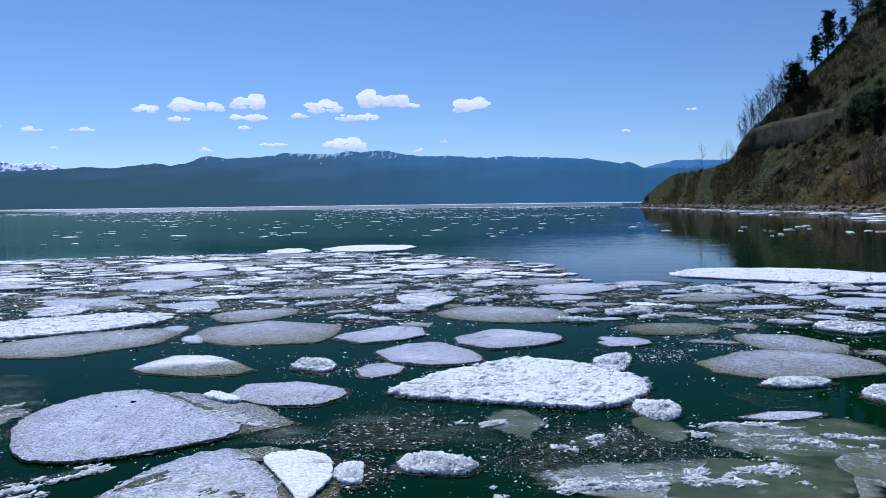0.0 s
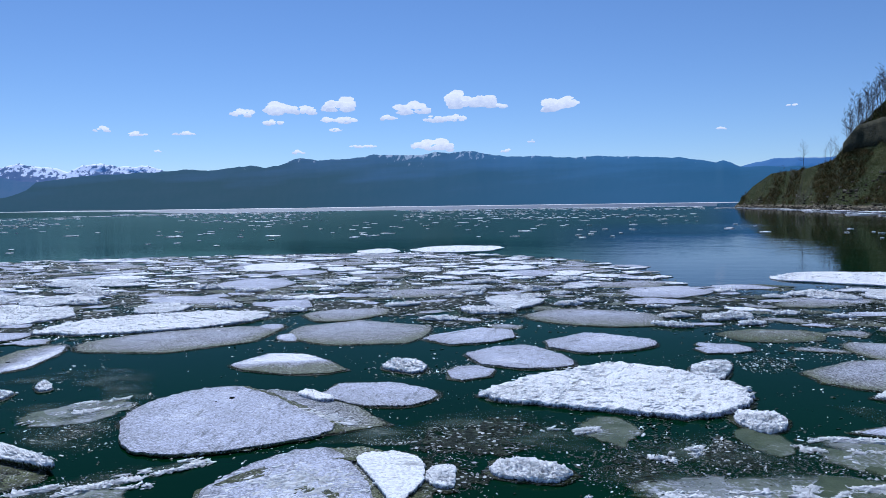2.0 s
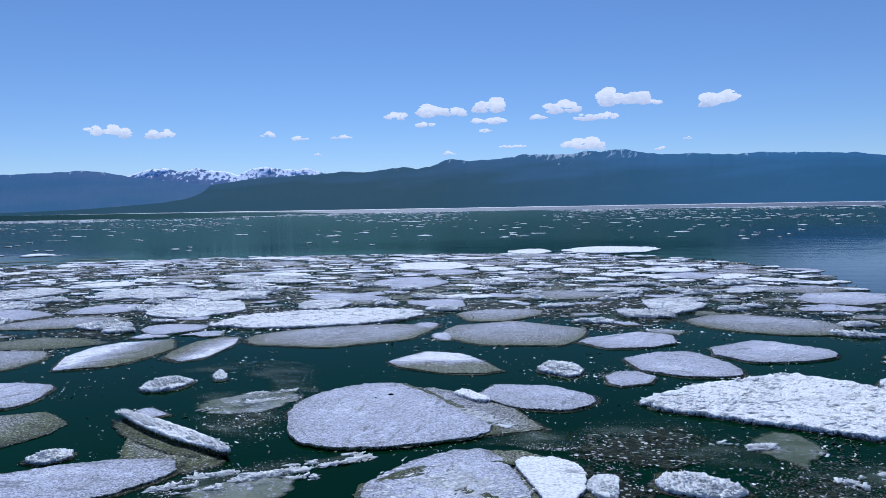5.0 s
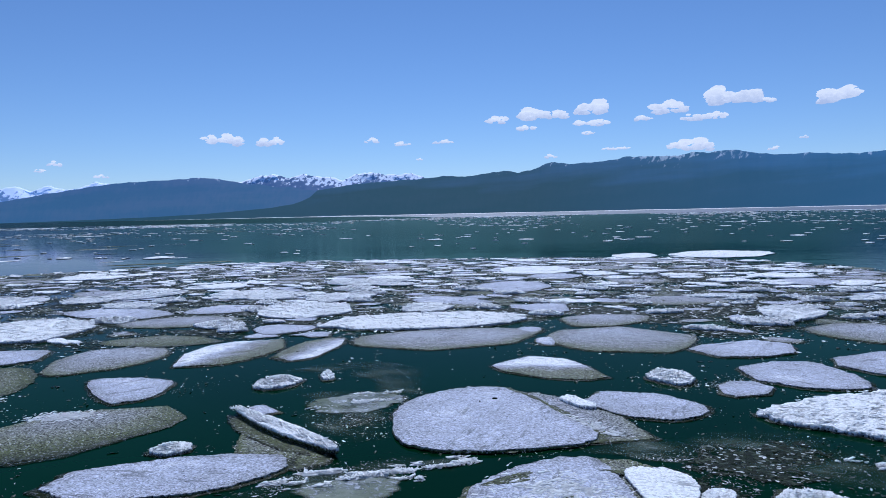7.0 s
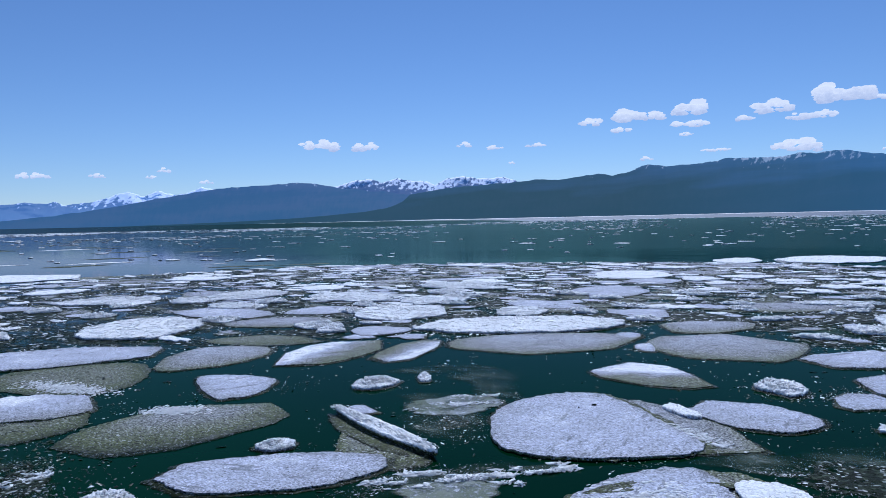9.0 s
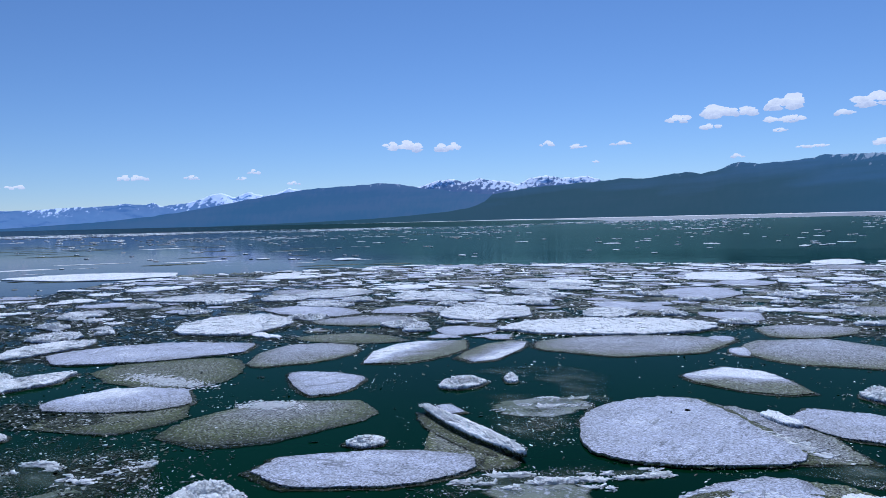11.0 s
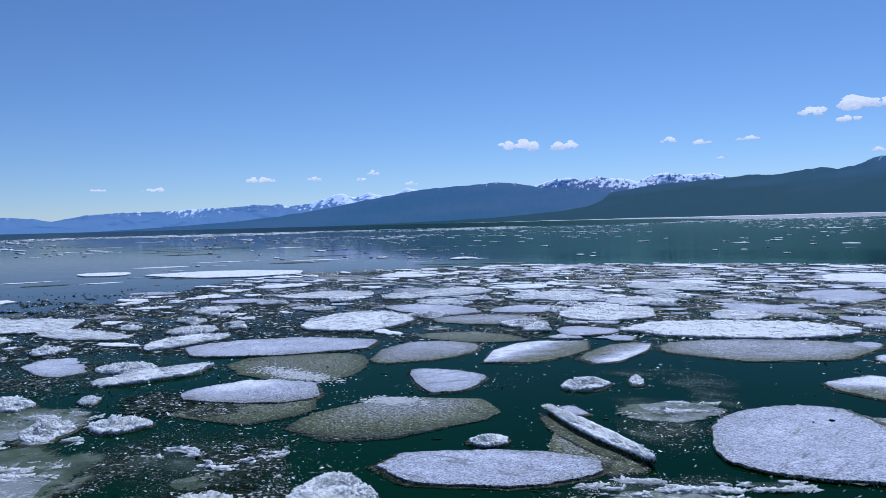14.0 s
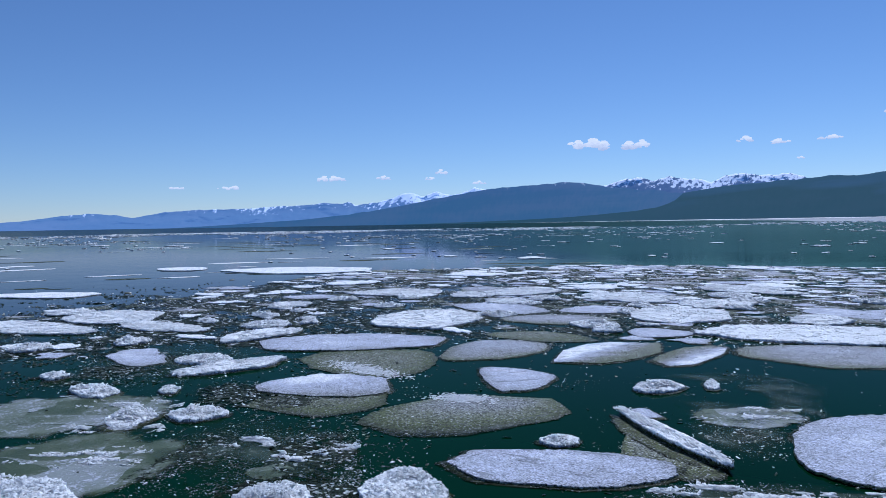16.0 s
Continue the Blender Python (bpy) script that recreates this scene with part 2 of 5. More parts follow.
def make_sunken():
    """Plates of ice a little under the surface: smooth olive grey, paler where they rise."""
    n = Nodes("sunken_ice")
    p = n.place()
    edge = n.add("Attribute", attribute_name="wet").outputs["Fac"]
    warp = n.add("VectorMath", {0: p, 1: n.add("VectorMath", {0: n.add("TexNoise", {"Scale": 1.3, "Vector": p}).outputs["Color"], 1: (0.7, 0.7, 0.0)}, operation="MULTIPLY").outputs[0]}, operation="ADD").outputs[0]
    plates = n.add("TexVoronoi", {"Scale": 1.15, "Vector": warp})
    level = n.add("SeparateXYZ", {"Vector": plates.outputs["Color"]}).outputs
    broad, soft, fine = n.noise(0.8, 3, 0.5), n.noise(2.4, 4, 0.55), n.noise(24, 5, 0.75)
    rise = n.math("ADD", n.math("MULTIPLY", level["X"], 0.4), n.math("ADD", n.math("MULTIPLY", broad, 0.7), n.math("MULTIPLY", n.math("SUBTRACT", soft, 0.5), 0.5)))
    tone = n.ramp(rise, (0.22, (0.03, 0.05, 0.02)), (0.45, (0.1, 0.125, 0.065)), (0.62, (0.19, 0.215, 0.15)), (0.8, (0.32, 0.34, 0.32)))
    froth = n.ramp(n.math("ADD", n.math("MULTIPLY", n.noise(3.1, 6, 0.75), 0.75), n.math("MULTIPLY", n.math("SUBTRACT", fine, 0.5), 0.8)), (0.39, 0.0), (0.48, 0.9))
    froth = n.math("MULTIPLY", froth, n.ramp(rise, (0.42, 0.0), (0.62, 1.0)))
    tone = n.mix(froth, tone, (0.72, 0.73, 0.8))
    grit = n.ramp(n.noise(15, 4, 0.7), (0.63, 0.0), (0.7, 0.55))
    tone = n.mix(grit, tone, (0.02, 0.024, 0.012))
    depth = n.math("SUBTRACT", n.math("ADD", n.math("MULTIPLY", soft, 0.7), n.math("ADD", 0.1, n.math("MULTIPLY", level["Y"], 0.35))), edge)
    return n.set(base=tone, rough=0.4, spec=0.1, alpha=n.ramp(depth, (0.0, 0.0), (0.32, 0.9)), normal=n.bump(n.math("ADD", n.math("MULTIPLY", fine, 0.5), froth), 0.02, 0.6))


sunken_mat = make_sunken()
raft_mat = make_raft("crushed_ice_raft", 11.0, 8.0)
fine_raft_mat = make_raft("fine_crushed_ice_raft", 30.0, 9.0)
water_mat = make_water()
ice_mat = make_ice("granular_ice")
snow_mat = make_ice("rough_snow_ice", 48.0, 0.01, 0.2, 0.15, 0.6)
n = Nodes("ice_shards")
shard_mat = n.set(base=n.mix(n.ramp(n.noise(30, 3, 0.6), (0.35, 0.0), (0.65, 0.35)), n.ramp(n.add("NewGeometry").outputs["Random Per Island"], (0.0, (0.66, 0.66, 0.7)), (0.3, (0.88, 0.875, 0.865)), (1.0, (0.93, 0.925, 0.91))), (0.78, 0.78, 0.79)), rough=0.5, spec=0.2, sss=0.7, sss_scale=0.03, normal=n.bump(n.noise(60, 3, 0.6), 0.004, 0.6))
n.bsdf.inputs["Subsurface Radius"].default_value = (1.0, 0.97, 0.94)
brash_mat = make_brash("brash_ice", 0.3)
dark_brash_mat = make_brash("dark_brash_ice", 0.1)
slush_mat = make_slush("slush", 1.0)
thin_slush_mat = make_slush("thin_slush", 0.28)


def make_mountain(name, forest, bare, snow_from, snow_full, low_haze, high_haze, haze, cut=0.6, white=1.0, wide=26.0, tall=60.0, blue_side=0.0):
    """Distant range: forest below, bare slopes and snow gullies above, haze painted on as glow."""
    n = Nodes(name)
    p = n.place()
    axes = n.add("SeparateXYZ", {"Vector": p}).outputs
    z = axes["Z"]
    along = n.math("MULTIPLY", n.math("ARCTAN2", axes["X"], axes["Y"]), -4500.0)
    slope = n.add("CombineXYZ", {"X": n.math("ADD", n.math("DIVIDE", along, wide), n.math("MULTIPLY", z, 0.012)), "Y": n.math("DIVIDE", z, tall)}).outputs["Vector"]
    gully = n.noise(1.0, 5, 0.62, slope)
    folds = n.add("CombineXYZ", {"X": n.math("ADD", n.math("MULTIPLY", along, 0.0018), n.math("MULTIPLY", z, 0.0045)), "Y": n.math("MULTIPLY", z, 0.011)}).outputs["Vector"]
    broad = n.noise(1.0, 4, 0.5, folds)
    rise = n.math("DIVIDE", n.math("SUBTRACT", z, snow_from), snow_full - snow_from)
    tone = n.mix(n.ramp(n.math("ADD", broad, n.math("MULTIPLY", n.math("SUBTRACT", gully, 0.5), 0.5)), (0.4, 0.0), (0.6, 1.0)), forest, bare)
    drifts = n.noise(0.0022, 3, 0.6, n.add("CombineXYZ", {"X": along}).outputs["Vector"])
    cover = n.math("ADD", n.math("MULTIPLY", rise, 0.22), n.math("ADD", n.math("MULTIPLY", gully, 0.75), n.math("MULTIPLY", n.math("SUBTRACT", drifts, 0.5), 0.5)))
    cover = n.math("MULTIPLY", n.ramp(cover, (cut, 0.0), (cut + 0.05, white)), n.ramp(rise, (0.0, 0.0), (0.25, 1.0)))
    tone = n.mix(cover, tone, (0.85, 0.87, 0.92))
    # haze painted as glow: greener low over the woods, bluer towards the crest
    # broad noise in it stands in for the shading of slope folds
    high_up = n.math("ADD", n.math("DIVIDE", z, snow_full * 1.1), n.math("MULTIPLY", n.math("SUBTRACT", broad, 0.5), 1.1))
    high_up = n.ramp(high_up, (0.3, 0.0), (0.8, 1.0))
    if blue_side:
        # the painted haze gets brighter and bluer to the right
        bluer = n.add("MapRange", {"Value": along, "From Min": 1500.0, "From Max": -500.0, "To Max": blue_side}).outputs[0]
        low_haze = n.mix(bluer, low_haze, tuple(0.5 * a + 0.95 * b for a, b in zip(low_haze, high_haze)))
        high_haze = n.mix(bluer, high_haze, tuple(min(1.0, 1.75 * a) for a in high_haze))
    haze_glow = n.mix(high_up, low_haze, high_haze)
    n.set(base=tone, rough=0.9, spec=0.05, glow=haze_glow, glow_strength=haze)
    return n.mat


# ---- the lake ----
def mesh_object(name, bm, material, parent=None, smooth=True):
    data = bpy.data.meshes.new(name)
    bm.to_mesh(data)
    bm.free()
    if smooth:
        data.shade_smooth()
    if material:
        data.materials.append(material)
    ob = new(name, data)
    ob.parent = parent
    return ob


def part(name, bm, material, parent, label="", smooth=True):
    ob = mesh_object(name, bm, material, parent, smooth)
    return tagged(ob, label) if label else ob


def spread(name, rows, material, parent=None, closed=False, smooth=True):
    """A sheet from rows of points."""
    bm = bmesh.new()
    grid = [[bm.verts.new(p) for p in row] for row in rows]
    for a, b in zip(grid, grid[1:]):
        count = len(a)
        for k in range(count if closed else count - 1):
            m = (k + 1) % count
            bm.faces.new((a[k], a[m], b[m], b[k]))
    bmesh.ops.recalc_face_normals(bm, faces=bm.faces)
    return mesh_object(name, bm, material, parent, smooth)


def polar(az, r, z=0.0):
    """A place by its bearing to the left of +y, in degrees, its distance and its height."""
    return Vector((-math.sin(radians(az)) * r, math.cos(radians(az)) * r, z))


RINGS = [0.0, 3, 6, 12, 25, 50, 100, 200, 400, 800, 1600, 3000, 4900]
lake = spread("lake_water", [[polar(a, max(r, 0.01)) for a in range(0, 360, 5)] for r in RINGS], water_mat, closed=True)
lake.data.flip_normals() if lake.data.polygons[200].normal.z < 0 else None
tagged(lake, "calm dark green lake water mirroring sky and mountains", "lake", kind="structure")


# ---- distant ranges ----
def skyline(points, az):
    pts = sorted(points)
    return float(np.interp(az, [a for a, e in pts], [e for a, e in pts]))


def range_of_hills(name, points, near, far, material, label, rough=0.04, rows=26, step=0.12):
    low, high = min(a for a, e in points), max(a for a, e in points)
    count = int((high - low) / step)
    columns = [low + (high - low) * k / count for k in range(count + 1)]
    sheet = []
    for j in range(rows + 5):
        v = min(j / rows, 1.0)
        row = []
        for az in columns:
            top = math.tan(radians(max(skyline(points, az), 0.0))) * far
            q = Vector((az * 0.55, v * 2.2, near * 0.01))
            wave = noise.fractal(q, 0.9, 2.1, 5)
            crest = noise.fractal(Vector((az * (0.9 if rough < 0.05 else 1.7), 3.0, near)), 0.8, 2.1, 5) * rough * 0.6
            z = top * (v ** 1.1) * (1 + 0.3 * wave * (1 - v) + crest * v)
            r = near + (far - near) * v + 420 * wave * v * (1 - v)
            if j > rows:
                z, r = top * (1 - 0.25 * (j - rows)), far + 25 * (j - rows)
            row.append(polar(az, r, z - 1.0))
        sheet.append(row)
    return tagged(spread(name, sheet, material), label, "mountain range", kind="structure")


MAIN = [(-24, 2.2), (-14.5, 2.5), (-13.4, 2.96), (-12.9, 2.85), (-10.5, 3.23), (-8.9, 3.31), (-4.7, 3.52), (-3.1, 3.42), (-0.1, 3.63), (2, 3.61),
        (3.2, 3.79), (4.1, 4.03), (7, 4.0), (8.2, 3.85), (11.9, 3.85), (12.7, 3.7), (15.9, 3.47), (17.2, 3.7), (18.8, 3.1), (19.6, 2.97),
        (20.7, 3.12), (23.6, 2.76), (25.1, 2.82), (26.8, 2.7), (32.3, 2.3), (36.5, 1.62), (41.5, 1.25), (45.6, 0.85), (52, 0.35), (57, 0.0)]
MIDDLE = [(30, 1.6), (36, 2.2), (39.8, 2.5), (41, 2.75), (42.9, 2.95), (45.8, 2.72), (48.2, 2.6), (50, 2.34), (52, 1.98), (54, 1.62), (56, 1.25), (58.5, 0.9), (62, 0.55), (67, 0.25), (72, 0.0)]
SNOWY = [(22, 1.8), (25.5, 2.3), (26.3, 2.55), (27, 2.92), (27.6, 3.1), (28.6, 3.02), (29.6, 3.0), (30.4, 3.2), (31.3, 3.16), (31.8, 3.05), (32.7, 2.6), (33.3, 2.87), (34.5, 2.96), (35.5, 3.16),
         (36.7, 2.83), (37.5, 3.16), (38.9, 3.0), (39.95, 2.62), (42, 2.2)]
WESTERN = [(46, 2.0), (49, 2.55), (49.6, 2.7), (50.3, 2.33), (51.4, 2.13), (52.4, 2.43), (53.6, 2.07), (54.4, 2.41), (55.3, 2.17), (55.9, 1.92), (56.7, 1.72), (58.4, 1.5), (59, 1.74), (59.6, 1.58), (60.6, 1.71),
           (62.6, 1.52), (64.2, 1.49), (66.3, 1.34), (69.9, 1.28), (72, 1.14), (74, 0.77), (75.1, 0.97), (76.8, 1.09), (78.4, 0.95), (81, 0.6), (88, 0.3), (100, 0.2)]
EASTERN = [(-50, 2.0), (-30, 2.8), (-18.2, 2.95), (-16.5, 2.96), (-14.5, 2.5), (-12.5, 1.8)]
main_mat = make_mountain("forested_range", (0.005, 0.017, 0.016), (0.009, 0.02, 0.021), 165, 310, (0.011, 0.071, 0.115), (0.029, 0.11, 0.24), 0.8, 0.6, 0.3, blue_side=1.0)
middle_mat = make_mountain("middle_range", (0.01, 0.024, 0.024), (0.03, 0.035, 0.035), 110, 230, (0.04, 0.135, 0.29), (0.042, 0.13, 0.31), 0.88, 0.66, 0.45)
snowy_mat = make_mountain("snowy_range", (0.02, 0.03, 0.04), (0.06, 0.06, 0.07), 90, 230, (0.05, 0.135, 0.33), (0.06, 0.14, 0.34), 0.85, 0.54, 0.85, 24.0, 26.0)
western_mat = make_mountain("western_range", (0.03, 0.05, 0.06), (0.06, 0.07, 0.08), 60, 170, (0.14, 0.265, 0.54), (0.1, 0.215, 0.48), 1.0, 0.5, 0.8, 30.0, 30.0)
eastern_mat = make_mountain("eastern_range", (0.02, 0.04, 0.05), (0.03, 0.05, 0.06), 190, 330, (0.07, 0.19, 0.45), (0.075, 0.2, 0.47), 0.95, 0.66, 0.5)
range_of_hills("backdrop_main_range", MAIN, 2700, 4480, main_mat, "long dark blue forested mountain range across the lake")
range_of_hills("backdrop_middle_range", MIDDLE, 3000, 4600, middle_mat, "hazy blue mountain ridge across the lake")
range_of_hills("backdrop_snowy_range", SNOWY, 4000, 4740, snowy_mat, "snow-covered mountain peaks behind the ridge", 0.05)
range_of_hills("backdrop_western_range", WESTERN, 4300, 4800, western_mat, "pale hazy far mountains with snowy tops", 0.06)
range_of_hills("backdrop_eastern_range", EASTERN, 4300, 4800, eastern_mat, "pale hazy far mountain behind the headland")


# ---- headland ----
SHORE = [(-100, 70), (-75, 78), (-55, 88), (-40, 108), (-30, 134), (-27.7, 147), (-24.3, 170), (-20.7, 196), (-18.5, 230), (-16.9, 270), (-15.0, 315), (-14.0, 342)]
CREST = [(-100, 14), (-60, 18), (-40, 19), (-33, 17.5), (-28.25, 12.66), (-27.46, 11.19), (-25.83, 9.59), (-24.14, 8.09), (-21.69, 5.42), (-20.98, 4.3),
         (-20.25, 3.35), (-18.39, 2.7), (-16.48, 2.4), (-15.31, 1.5), (-14.1, 0.05), (-14.0, 0.0)]


def hill_place(az, v, lump=1.0):
    """A place on the headland: v is 0 at the waterline and 1 at the skyline."""
    r0, e = skyline(SHORE, az), math.tan(radians(max(skyline(CREST, az), 0.02)))
    top = e * r0 / (1 - 1.5 * e)
    r = r0 + 1.5 * top * v
    beach = min(1.3, 0.12 * top)
    t = max(v - 0.1, 0) / 0.9
    z = beach * min(v / 0.1, 1.0) + (top - beach) * t ** 1.05
    q = polar(az, r, z)
    fade = math.sin(math.pi * min(max(v, 0), 1)) * lump
    bulge = noise.fractal(q * 0.045, 0.8, 2.1, 4) * 4.5 + noise.ridged_multi_fractal(Vector((q.x, q.y, q.z * 2)) * 0.13, 0.8, 2.1, 5, 1.0, 2.0) * 2.0
    return polar(az, r + bulge * fade * min(top / 30, 1), z - 0.25)


def make_hill():
    n = Nodes("hillside")
    p = n.place()
    z = n.add("SeparateXYZ", {"Vector": p}).outputs["Z"]
    big, mid, fine = n.noise(0.08, 6, 0.68), n.noise(0.45, 6, 0.72), n.noise(2.6, 6, 0.75)
    grass = n.ramp(mid, (0.3, (0.03, 0.037, 0.01)), (0.55, (0.085, 0.083, 0.024)), (0.75, (0.2, 0.145, 0.045)))
    rock = n.ramp(fine, (0.38, (0.03, 0.028, 0.016)), (0.7, (0.16, 0.14, 0.085)))
    tone = n.mix(n.ramp(big, (0.5, 0.0), (0.6, 1.0)), grass, rock)
    green = n.ramp(n.noise(0.03, 4, 0.6), (0.45, 0.0), (0.6, 1.0))
    tone = n.mix(n.math("MULTIPLY", green, 0.6), tone, (0.07, 0.1, 0.024))
    axes = n.add("SeparateXYZ", {"Vector": p}).outputs
    dry = n.math("MULTIPLY", n.add("MapRange", {"Value": n.math("ARCTAN2", axes["X"], axes["Y"]), "From Min": 0.39, "From Max": 0.5}).outputs[0],
                 n.add("MapRange", {"Value": n.math("ADD", z, n.math("MULTIPLY", big, 12.0)), "From Min": 24.0, "From Max": 11.0}).outputs[0])
    tone = n.mix(n.math("MULTIPLY", dry, 0.75), tone, n.ramp(mid, (0.35, (0.09, 0.05, 0.016)), (0.65, (0.27, 0.165, 0.06))))
    stones = n.ramp(fine, (0.35, (0.2, 0.165, 0.1)), (0.7, (0.5, 0.42, 0.28)))
    tone = n.mix(n.ramp(n.math("MULTIPLY", n.math("ADD", z, n.math("MULTIPLY", mid, 0.9)), 0.42), (0.62, 1.0), (0.8, 0.0)), tone, stones)
    return n.set(base=tone, rough=0.95, spec=0.15, normal=n.bump(n.math("ADD", fine, n.math("MULTIPLY", mid, 2.0)), 1.2, 1.0))


hill_mat = make_hill()
AZ = [-100 + 5 * k for k in range(13)] + [-37 + k for k in range(5)] + [-32.5 + 0.1 * k for k in range(186)]
sheet = [[hill_place(az, j / 60) for az in AZ] for j in range(61)]
sheet += [[hill_place(az, 1.0) + polar(az, 12 * k, -0.5 * k * k) for az in AZ] for k in range(1, 5)]
hill = spread("headland_ground", sheet, hill_mat)
tagged(hill, "steep brown rocky headland with dry grass above a stony beach", "headland", kind="structure")


# ---- ice floes ----
# how wet the middle is, how much wetter the rim, height over water, edge break-up, label
LOOKS = {
    "snowy": (0.0, 0.06, 0.065, 0.085, "thick white snowy ice floe with rough crumbly edges, afloat"),
    "pale": (0.15, 0.1, 0.034, 0.035, "flat pale lavender granular ice floe afloat on dark water"),
    "grey": (0.3, 0.22, 0.018, 0.045, "low wet grey granular ice floe lying level with the water"),
    "murky": (0.53, 0.3, 0.01, 0.055, "half sunken murky olive ice floe awash in the lake"),
    "crack": (0.78, 0.0, 0.01, 0.08, "dark wet melt crack"),
    "capped": (0.27, 0.08, 0.025, 0.045, "grey wet ice floe, white with snow on one side"),
}
placed = []


def outline(a, b, taper, square, bend, count, jag, seed, wild=0.0, cuts=7, bite=0.13):
    """The rim of a floe in its own plane: an egg with a bend, broken off along straight lines, with a crumbled edge."""
    rim = []
    for k in range(count):
        c, s = math.cos(math.tau * k / count + 0.013), math.sin(math.tau * k / count + 0.013)
        u = a * c * abs(c) ** (square - 1)
        v = b * s * (abs(s) + 1e-6) ** (square - 1) * (1 + taper * c) + bend * a * (c * c - 0.5)
        f = 1.02 + wild * (noise.noise(Vector((c * 0.9 + seed, s * 0.9, seed))) + 0.6 * noise.noise(Vector((c * 2.2, s * 2.2 + seed, 3.0))))
        rim.append(Vector((u * f, v * f, 0)))
    pick = random.Random(int(seed * 1000) + 5)
    for k in range(cuts):
        t = math.tau * (k + pick.uniform(-0.38, 0.38)) / cuts
        way = Vector((math.cos(t) / a, math.sin(t) / b, 0)).normalized()
        limit = max(p.dot(way) for p in rim) * (1 - bite * pick.random())
        rim = [p * min(1.0, limit / max(p.dot(way), 1e-6)) if p.dot(way) > 0 else p for p in rim]
    out = []
    for p in rim:
        q = Vector((p.x * 2.3 + seed, p.y * 2.3, seed * 0.37))
        f = 1 + jag * (0.3 * noise.noise(q * 2.3) + 0.35 * noise.noise(q * 5.3) + 0.4 * noise.noise(q * 12) + 0.35 * noise.noise(q * 26) + 0.2 * noise.noise(q * 50))
        out.append(p * f)
    return out


def fill_slab(bm, rim, height, lump, seed, rings, wet_mid, wet_rim, lean=(0, 0), depth=0.1, place=Matrix(), base=0.0, sharp=1.0):
    """A floating slab: nearly flat top, broken upright edge, side going under the water."""
    layer = bm.verts.layers.float.get("wet") or bm.verts.layers.float.new("wet")
    mid = sum(rim, Vector()) / len(rim)
    reach = max((p - mid).length for p in rim)
    count = len(rim)
    tilt = math.hypot(*lean)

    def vert(q, z, wet):
        v = bm.verts.new(place @ Vector((q.x, q.y, base + z)))
        v[layer] = min(max(wet, 0.0), 1.0)
        return v

    steps = [((k + 1) / rings) ** 0.8 for k in range(rings)]
    levels = [(s, height * (1 if s < 0.99 else 0.9), wet_mid + wet_rim * s ** 5) for s in steps]
    levels += [(1.004, height * 0.4, wet_mid + wet_rim + 0.3), (1.008, -0.012, 0.95), (0.92, -depth, 1.0)]
    top = vert(mid, height, wet_mid)
    loops = []
    for s, z, wet in levels:
        loop = []
        for k, p in enumerate(rim):
            q = mid + (p - mid) * s
            w = Vector((q.x * 3.1 + seed, q.y * 3.1, seed))
            rise = lump * (0.8 * noise.noise(w * 0.6) + 0.8 * noise.noise(w * 2.1) + 0.6 * noise.noise(w * 5.7) + 0.5 * noise.noise(w * 13))
            side = (lean[0] * (q.x - mid.x) + lean[1] * (q.y - mid.y)) / reach
            if sharp > 1 and tilt > 0:
                ragged = side / tilt + 0.16 * noise.noise(w * 0.9) + 0.08 * noise.noise(w * 4.1)
                side = tilt * min(1.0, max(-1.0, ragged * sharp))
            crumble = 1 + 0.35 * noise.noise(w * 3.3 + Vector((0, 0, 7))) + 0.25 * noise.noise(w * 9.0) if s > 0.97 and z > 0 else 1
            loop.append(vert(q, z * crumble + (rise if s <= 1 and z > 0 else 0), wet + side))
        loops.append(loop)
    for k in range(count):
        bm.faces.new((top, loops[0][k], loops[0][(k + 1) % count]))
    for a, b in zip(loops, loops[1:]):
        for k in range(count):
            m = (k + 1) % count
            bm.faces.new((a[k], b[k], b[m], a[m]))
    return bm


def floe_mesh(bm, look_name, x, y, a, b, turn, taper, square, bend, high, lean, place=Matrix(), wild=0.0):
    wet_mid, wet_rim, height, jag, text = LOOKS[look_name]
    seed, far = (x * 7.31 + y * 3.77) % 50, math.hypot(x, y)
    count, rings = (230, 16) if far < 11 else (150, 11) if far < 16 else (84, 7) if far < 24 else (44, 4)
    cuts = 5 + int(seed * 13) % 4
    rim = outline(a, b, taper, square, bend, count, jag * (1 + 1.0 * wild) * min(1.6, 0.6 / min(a, b) + 0.55), seed, wild, cuts, 0.16 + 0.1 * wild)
    tall = height * high * min(1.0, 0.5 + min(a, b) * 0.6)
    if far > 20:
        tall *= 0.7
    if lean is None:
        lean = {"grey": 0.15, "murky": 0.22, "capped": 0.3, "pale": 0.04}.get(look_name, 0.02)
    if not isinstance(lean, tuple):
        lean = (-lean * x / far, -lean * y / far)
    c, s = math.cos(radians(turn)), math.sin(radians(turn))
    own = (lean[0] * c + lean[1] * s, lean[1] * c - lean[0] * s)
    fill_slab(bm, rim, tall, tall * ((0.3 if min(a, b) > 0.6 else 0.5) if look_name == "snowy" else 0.1), seed, rings, wet_mid, wet_rim, own, place=place, sharp=4.0 if look_name == "capped" else 1.0)
    return rim, tall, seed


def sharpen(ob):
    """Keeps the broken edges crisp while the top stays smooth."""
    ob.data.set_sharp_from_angle(angle=radians(34))
    return ob


